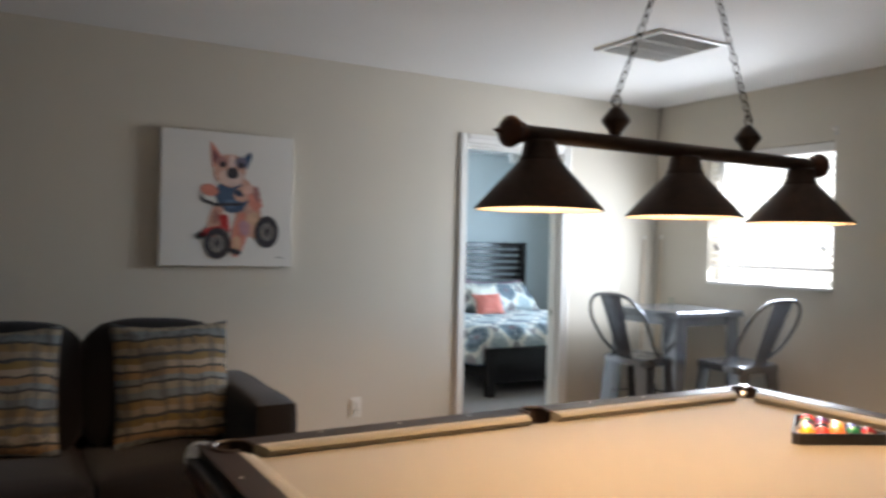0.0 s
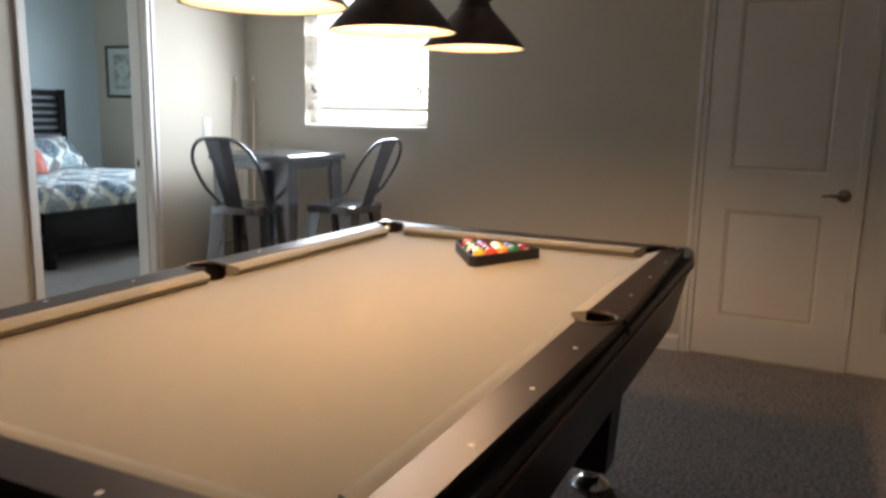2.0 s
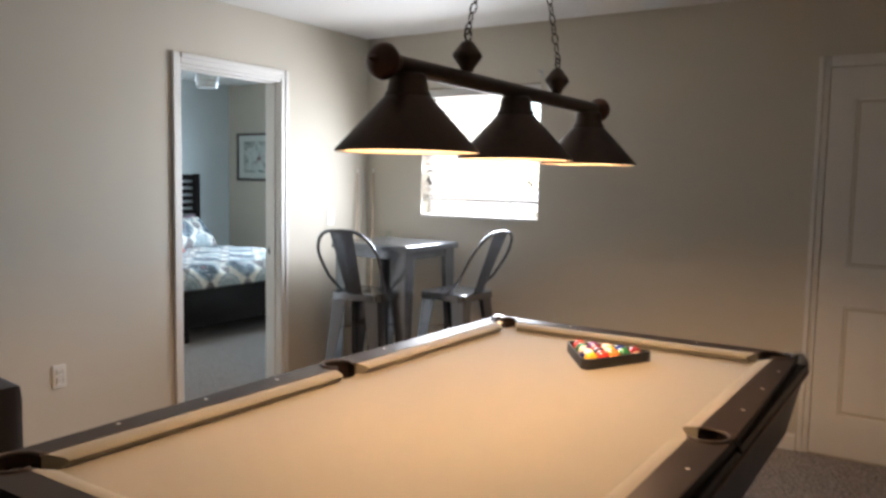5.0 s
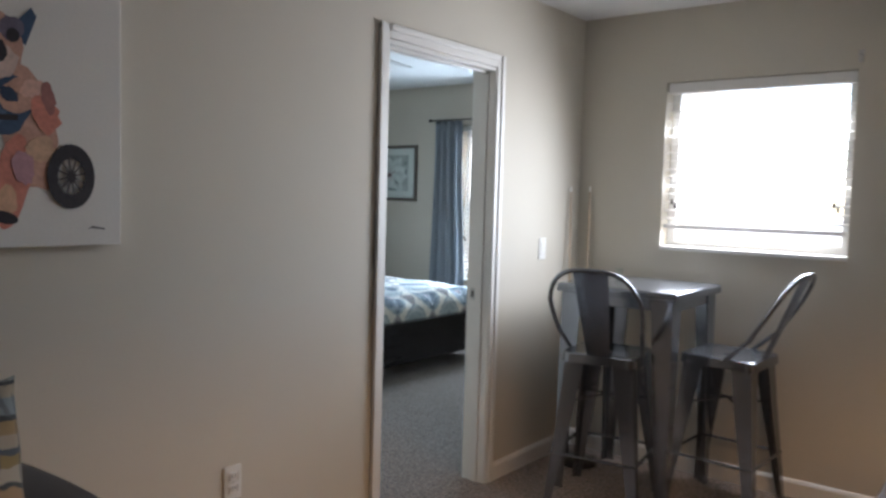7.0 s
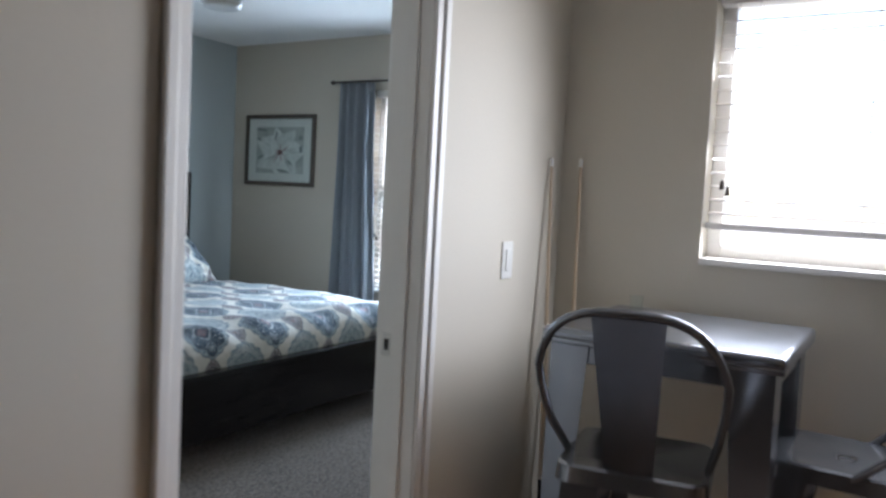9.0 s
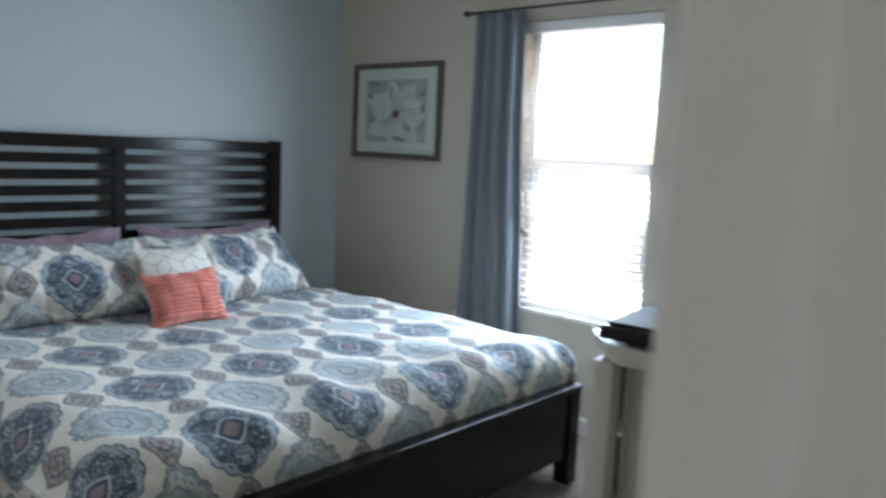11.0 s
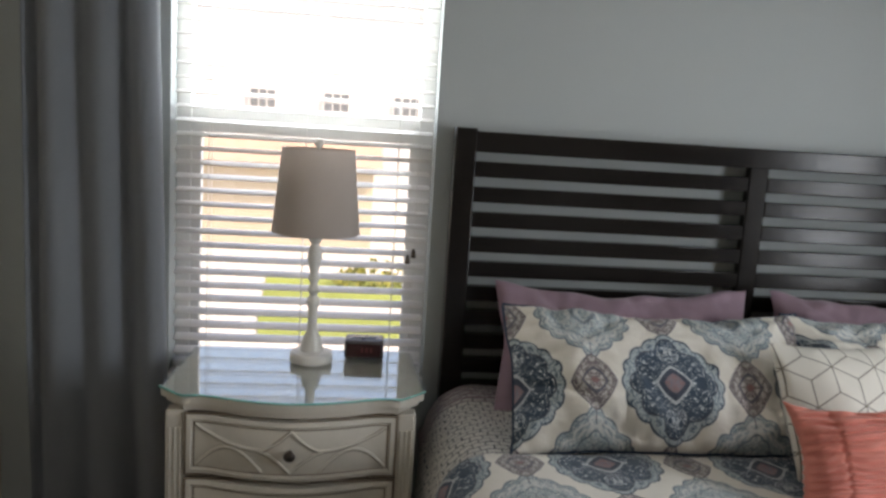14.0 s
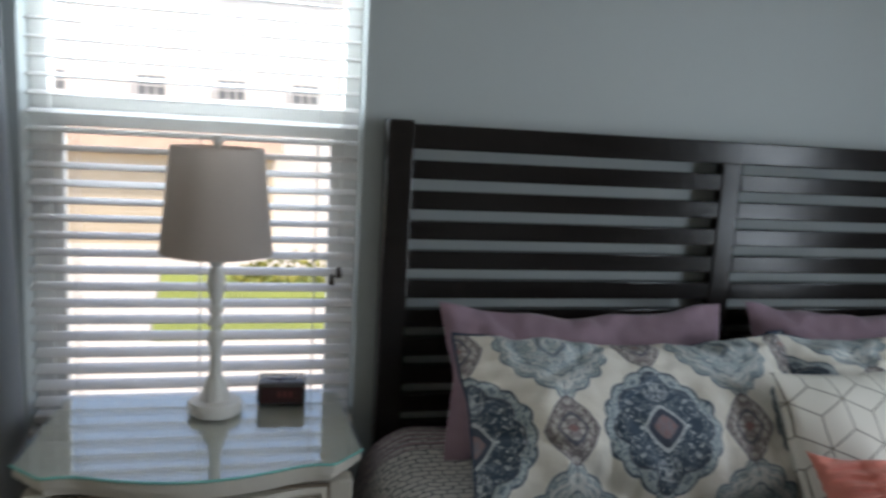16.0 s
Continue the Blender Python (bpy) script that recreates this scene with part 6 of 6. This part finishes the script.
for k, (x, y, rx, ry, turn) in enumerate(((0.225, 0.09, 0.032, 0.012, 20), (0.205, -0.06, 0.040, 0.011, -25), (-0.235, 0.10, 0.022, 0.020, 0), (-0.240, 0.01, 0.020, 0.028, 0), (0.19, 0.168, 0.062, 0.012, 6), (-0.05, -0.168, 0.070, 0.013, 8), (-0.12, -0.10, 0.035, 0.010, 40), (0.03, 0.12, 0.012, 0.040, 10))):
    blot(x, y, rx, ry, turn, (0.25, 0.26, 0.25), 16 + k, 40 + k)
blot(-0.01, -0.02, 0.026, 0.022, 0, (0.13, 0.05, 0.05), 25, 60)
blot(0.005, -0.015, 0.010, 0.010, 0, (0.45, 0.30, 0.28), 26, 61)
pg = part("glass", boxed(-pw + fw, pw - fw, 0.0235, 0.0255, -ph + fw, ph - fw), PANE, pic)
pg.visible_shadow = False

# ---- ceiling fan ----
fan = thing("ceiling_fan", pose(1.63, 1.756, BC), "white ceiling fan with a caged glass light, at rest", "ceiling fan")
part("canopy", lathe([(0.07, 0), (0.068, -0.03), (0.03, -0.055), (0.0, -0.055)], 28, caps=False), NICKEL, fan)
part("motor", lathe([(0.0, -0.05), (0.06, -0.05), (0.10, -0.075), (0.105, -0.125), (0.085, -0.16), (0.06, -0.185), (0.06, -0.22), (0.0, -0.22)], 32), NICKEL, fan)
lk = part("light_drum", lathe([(0.102, -0.222), (0.092, -0.355), (0.080, -0.372), (0.0, -0.374)], 32, caps=False), surf("frosted_glass_drum", (0.78, 0.79, 0.78), 0.25, bump=0), fan, "frosted glass drum in a wire cage")
for z, r in ((-0.226, 0.106), (-0.27, 0.1025), (-0.315, 0.099), (-0.36, 0.092)):
    part("cage_ring", tube([(r * math.cos(a * math.pi / 16), r * math.sin(a * math.pi / 16), z) for a in range(32)], 0.003, 6, True), NICKEL, lk)
for i in range(5):
    a = radians(72 * i + 12)
    c, s = math.cos(a), math.sin(a)
    bm = prism([(0.17, -0.045), (0.22, -0.062), (0.60, -0.070), (0.645, -0.05), (0.655, 0.0), (0.645, 0.05), (0.60, 0.070), (0.22, 0.062), (0.17, 0.045)], -0.004, 0.004, 0.002)
    bmesh.ops.transform(bm, matrix=pose(0, 0, -0.115, 0, 0, 72 * i + 12) @ pose(0, 0, 0, 11, 0, 0), verts=bm.verts)
    bl = part("blade", bm, BLADE, fan)
    part("blade_iron", tube([(0.09 * c, 0.09 * s, -0.12), (0.20 * c, 0.20 * s, -0.118)], 0.012, 8), NICKEL, bl)

# ---- outdoors, one storey down ----
GZ = -2.85
GRASS = surf("sunlit_lawn", (0.16, 0.19, 0.035), 0.95, var=0.4, vscale=0.6, grain=30, gvar=0.5, bump=0.6, depth=0.03)
CONC = surf("pale_concrete", (0.40, 0.37, 0.33), 0.9, var=0.12, vscale=0.7, grain=20, gvar=0.08, bump=0.2)
STUCCO = surf("white_stucco", (0.68, 0.645, 0.60), 0.95, var=0.05, vscale=0.5, bump=0.2)
TANST = surf("tan_stucco", (0.52, 0.42, 0.30), 0.95, var=0.06, vscale=0.5, bump=0.2)
ROOFT = surf("clay_tile", (0.36, 0.25, 0.19), 0.9, var=0.25, vscale=2, bump=0.4)
# far panes: dark glass with the haze over the street mixed into its colour
HAZEG = surf("hazed_window_glass", (0.17, 0.18, 0.19), 0.15, bump=0)
tagged(part("ground", boxed(-400, 400, -400, 400, GZ - 0.5, GZ), CONC), "pale concrete ground and street", "ground", kind="structure")
# two strips of grass with a footpath between them
tagged(part("lawn", prism([(-0.8, 16.7), (14, 16.9), (14, 18.8), (-1.0, 18.4)], GZ + 0.004, GZ + 0.05), GRASS), "narrow sunlit grass verge beside the pale footpath", "lawn", kind="structure")
tagged(part("lawn", prism([(-1.1, 20.0), (14, 20.5), (14, 23.6), (-1.35, 23.2)], GZ + 0.004, GZ + 0.05), GRASS), "mown sunlit front lawn", "lawn", kind="structure")


def hedge(name, x0, x1, y, h, seed, col):
    """A clipped row of leafy clumps."""
    r = random.Random(seed)
    leaf = surf("hedge_leaf", col, 0.8, var=0.5, vscale=6, bump=0.1)
    bm = bmesh.new()
    for _ in range(900):
        x, yy = r.uniform(x0, x1), y + r.uniform(-0.6, 0.6)
        top = h * (0.75 + 0.25 * math.sin(x * 2.3 + seed)) * (1 - 0.5 * ((yy - y) / 0.6) ** 2)
        z = GZ + r.uniform(0.02, max(top, 0.1))
        s = r.uniform(0.08, 0.17)
        q = Euler((r.uniform(0, 6), r.uniform(0, 6), r.uniform(0, 6))).to_matrix()
        vs = [bm.verts.new(Vector((x, yy, z)) + q @ Vector(p)) for p in ((-s, 0, 0), (0, -s * 0.5, 0.02), (s, 0, 0), (0, s * 0.5, 0.02))]
        bm.faces.new(vs)
    ob = solid(name, bm, leaf, pose(0, 0, 0), "yellow-green clipped hedge along the lawn", "hedge")
    ob["kind"] = "stuff"


hedge("hedge", 0.5, 9.0, 22.2, 0.9, 3, (0.20, 0.19, 0.035))
hedge("shrub_row", 4.0, 9.0, 25.0, 1.7, 5, (0.07, 0.10, 0.03))


def house(x0, x1, y, depth, eave, wallmat, label, wins, porch):
    ob = thing("house", pose(0, y, GZ), label, "house", "houses over the street")
    part("wall", boxed(x0, x1, 0, depth, 0, eave), wallmat, ob)
    bm = bmesh.new()
    e = 0.5
    ridge = eave + 1.9
    vs = [bm.verts.new(p) for p in ((x0 - e, -e, eave), (x1 + e, -e, eave), (x1 + e, depth + e, eave), (x0 - e, depth + e, eave), (x0 + 2.5, depth / 2, ridge), (x1 - 2.5, depth / 2, ridge))]
    for f in ((0, 1, 5, 4), (1, 2, 5), (2, 3, 4, 5), (3, 0, 4), (3, 2, 1, 0)):
        bm.faces.new([vs[i] for i in f])
    part("roof", bm, ROOFT, ob)
    for wx, wz, ww, wh in wins:
        w = part("window", boxed(wx - ww / 2 - 0.09, wx + ww / 2 + 0.09, -0.07, 0.02, wz - wh / 2 - 0.09, wz + wh / 2 + 0.09, 0.01), STUCCO, ob)
        part("pane", boxed(wx - ww / 2, wx + ww / 2, -0.085, -0.072, wz - wh / 2, wz + wh / 2), HAZEG, w)
        for k in (1, 2):
            u = wx - ww / 2 + ww * k / 3
            part("muntin", boxed(u - 0.02, u + 0.02, -0.10, -0.086, wz - wh / 2, wz + wh / 2), STUCCO, w)
        for k in (1, 2):
            u = wz - wh / 2 + wh * k / 3
            part("muntin", boxed(wx - ww / 2, wx + ww / 2, -0.10, -0.086, u - 0.02, u + 0.02), STUCCO, w)
    for px0, px1, ph, mat in porch:
        p = part("porch", boxed(px0, px1, -2.2, -0.01, 0, ph), mat, ob)
        bm = bmesh.new()
        vs = [bm.verts.new(q) for q in ((px0 - 0.3, -2.6, ph), (px1 + 0.3, -2.6, ph), (px1 + 0.3, -0.02, ph), (px0 - 0.3, -0.02, ph), (px0 - 0.3, -0.02, ph + 0.8), (px1 + 0.3, -0.02, ph + 0.8))]
        for f in ((0, 1, 5, 4), (1, 2, 5), (0, 4, 3), (3, 2, 1, 0), (2, 3, 4, 5)):
            bm.faces.new([vs[i] for i in f])
        part("porch_roof", bm, ROOFT, p)


house(-16, 4.19, 30, 9, 9.6, STUCCO, "white two-storey stucco house across the street", [(-5.5, 4.88, 0.85, 0.95), (-2.4, 4.88, 0.85, 0.95), (0.2, 4.88, 0.85, 0.95), (2.7, 4.88, 0.85, 0.95), (-8.6, 4.88, 0.85, 0.95)], [(-12, 1.6, 2.9, TANST)])
house(4.2, 22, 33, 9, 9.0, STUCCO, "white stucco house with a tiled porch beyond the hedge", [(5.2, 4.65, 0.9, 1.0), (9.0, 4.65, 0.9, 1.0), (6.6, 1.9, 1.0, 1.3), (9.0, 1.9, 1.0, 1.3)], [(10.5, 16, 2.8, TANST)])
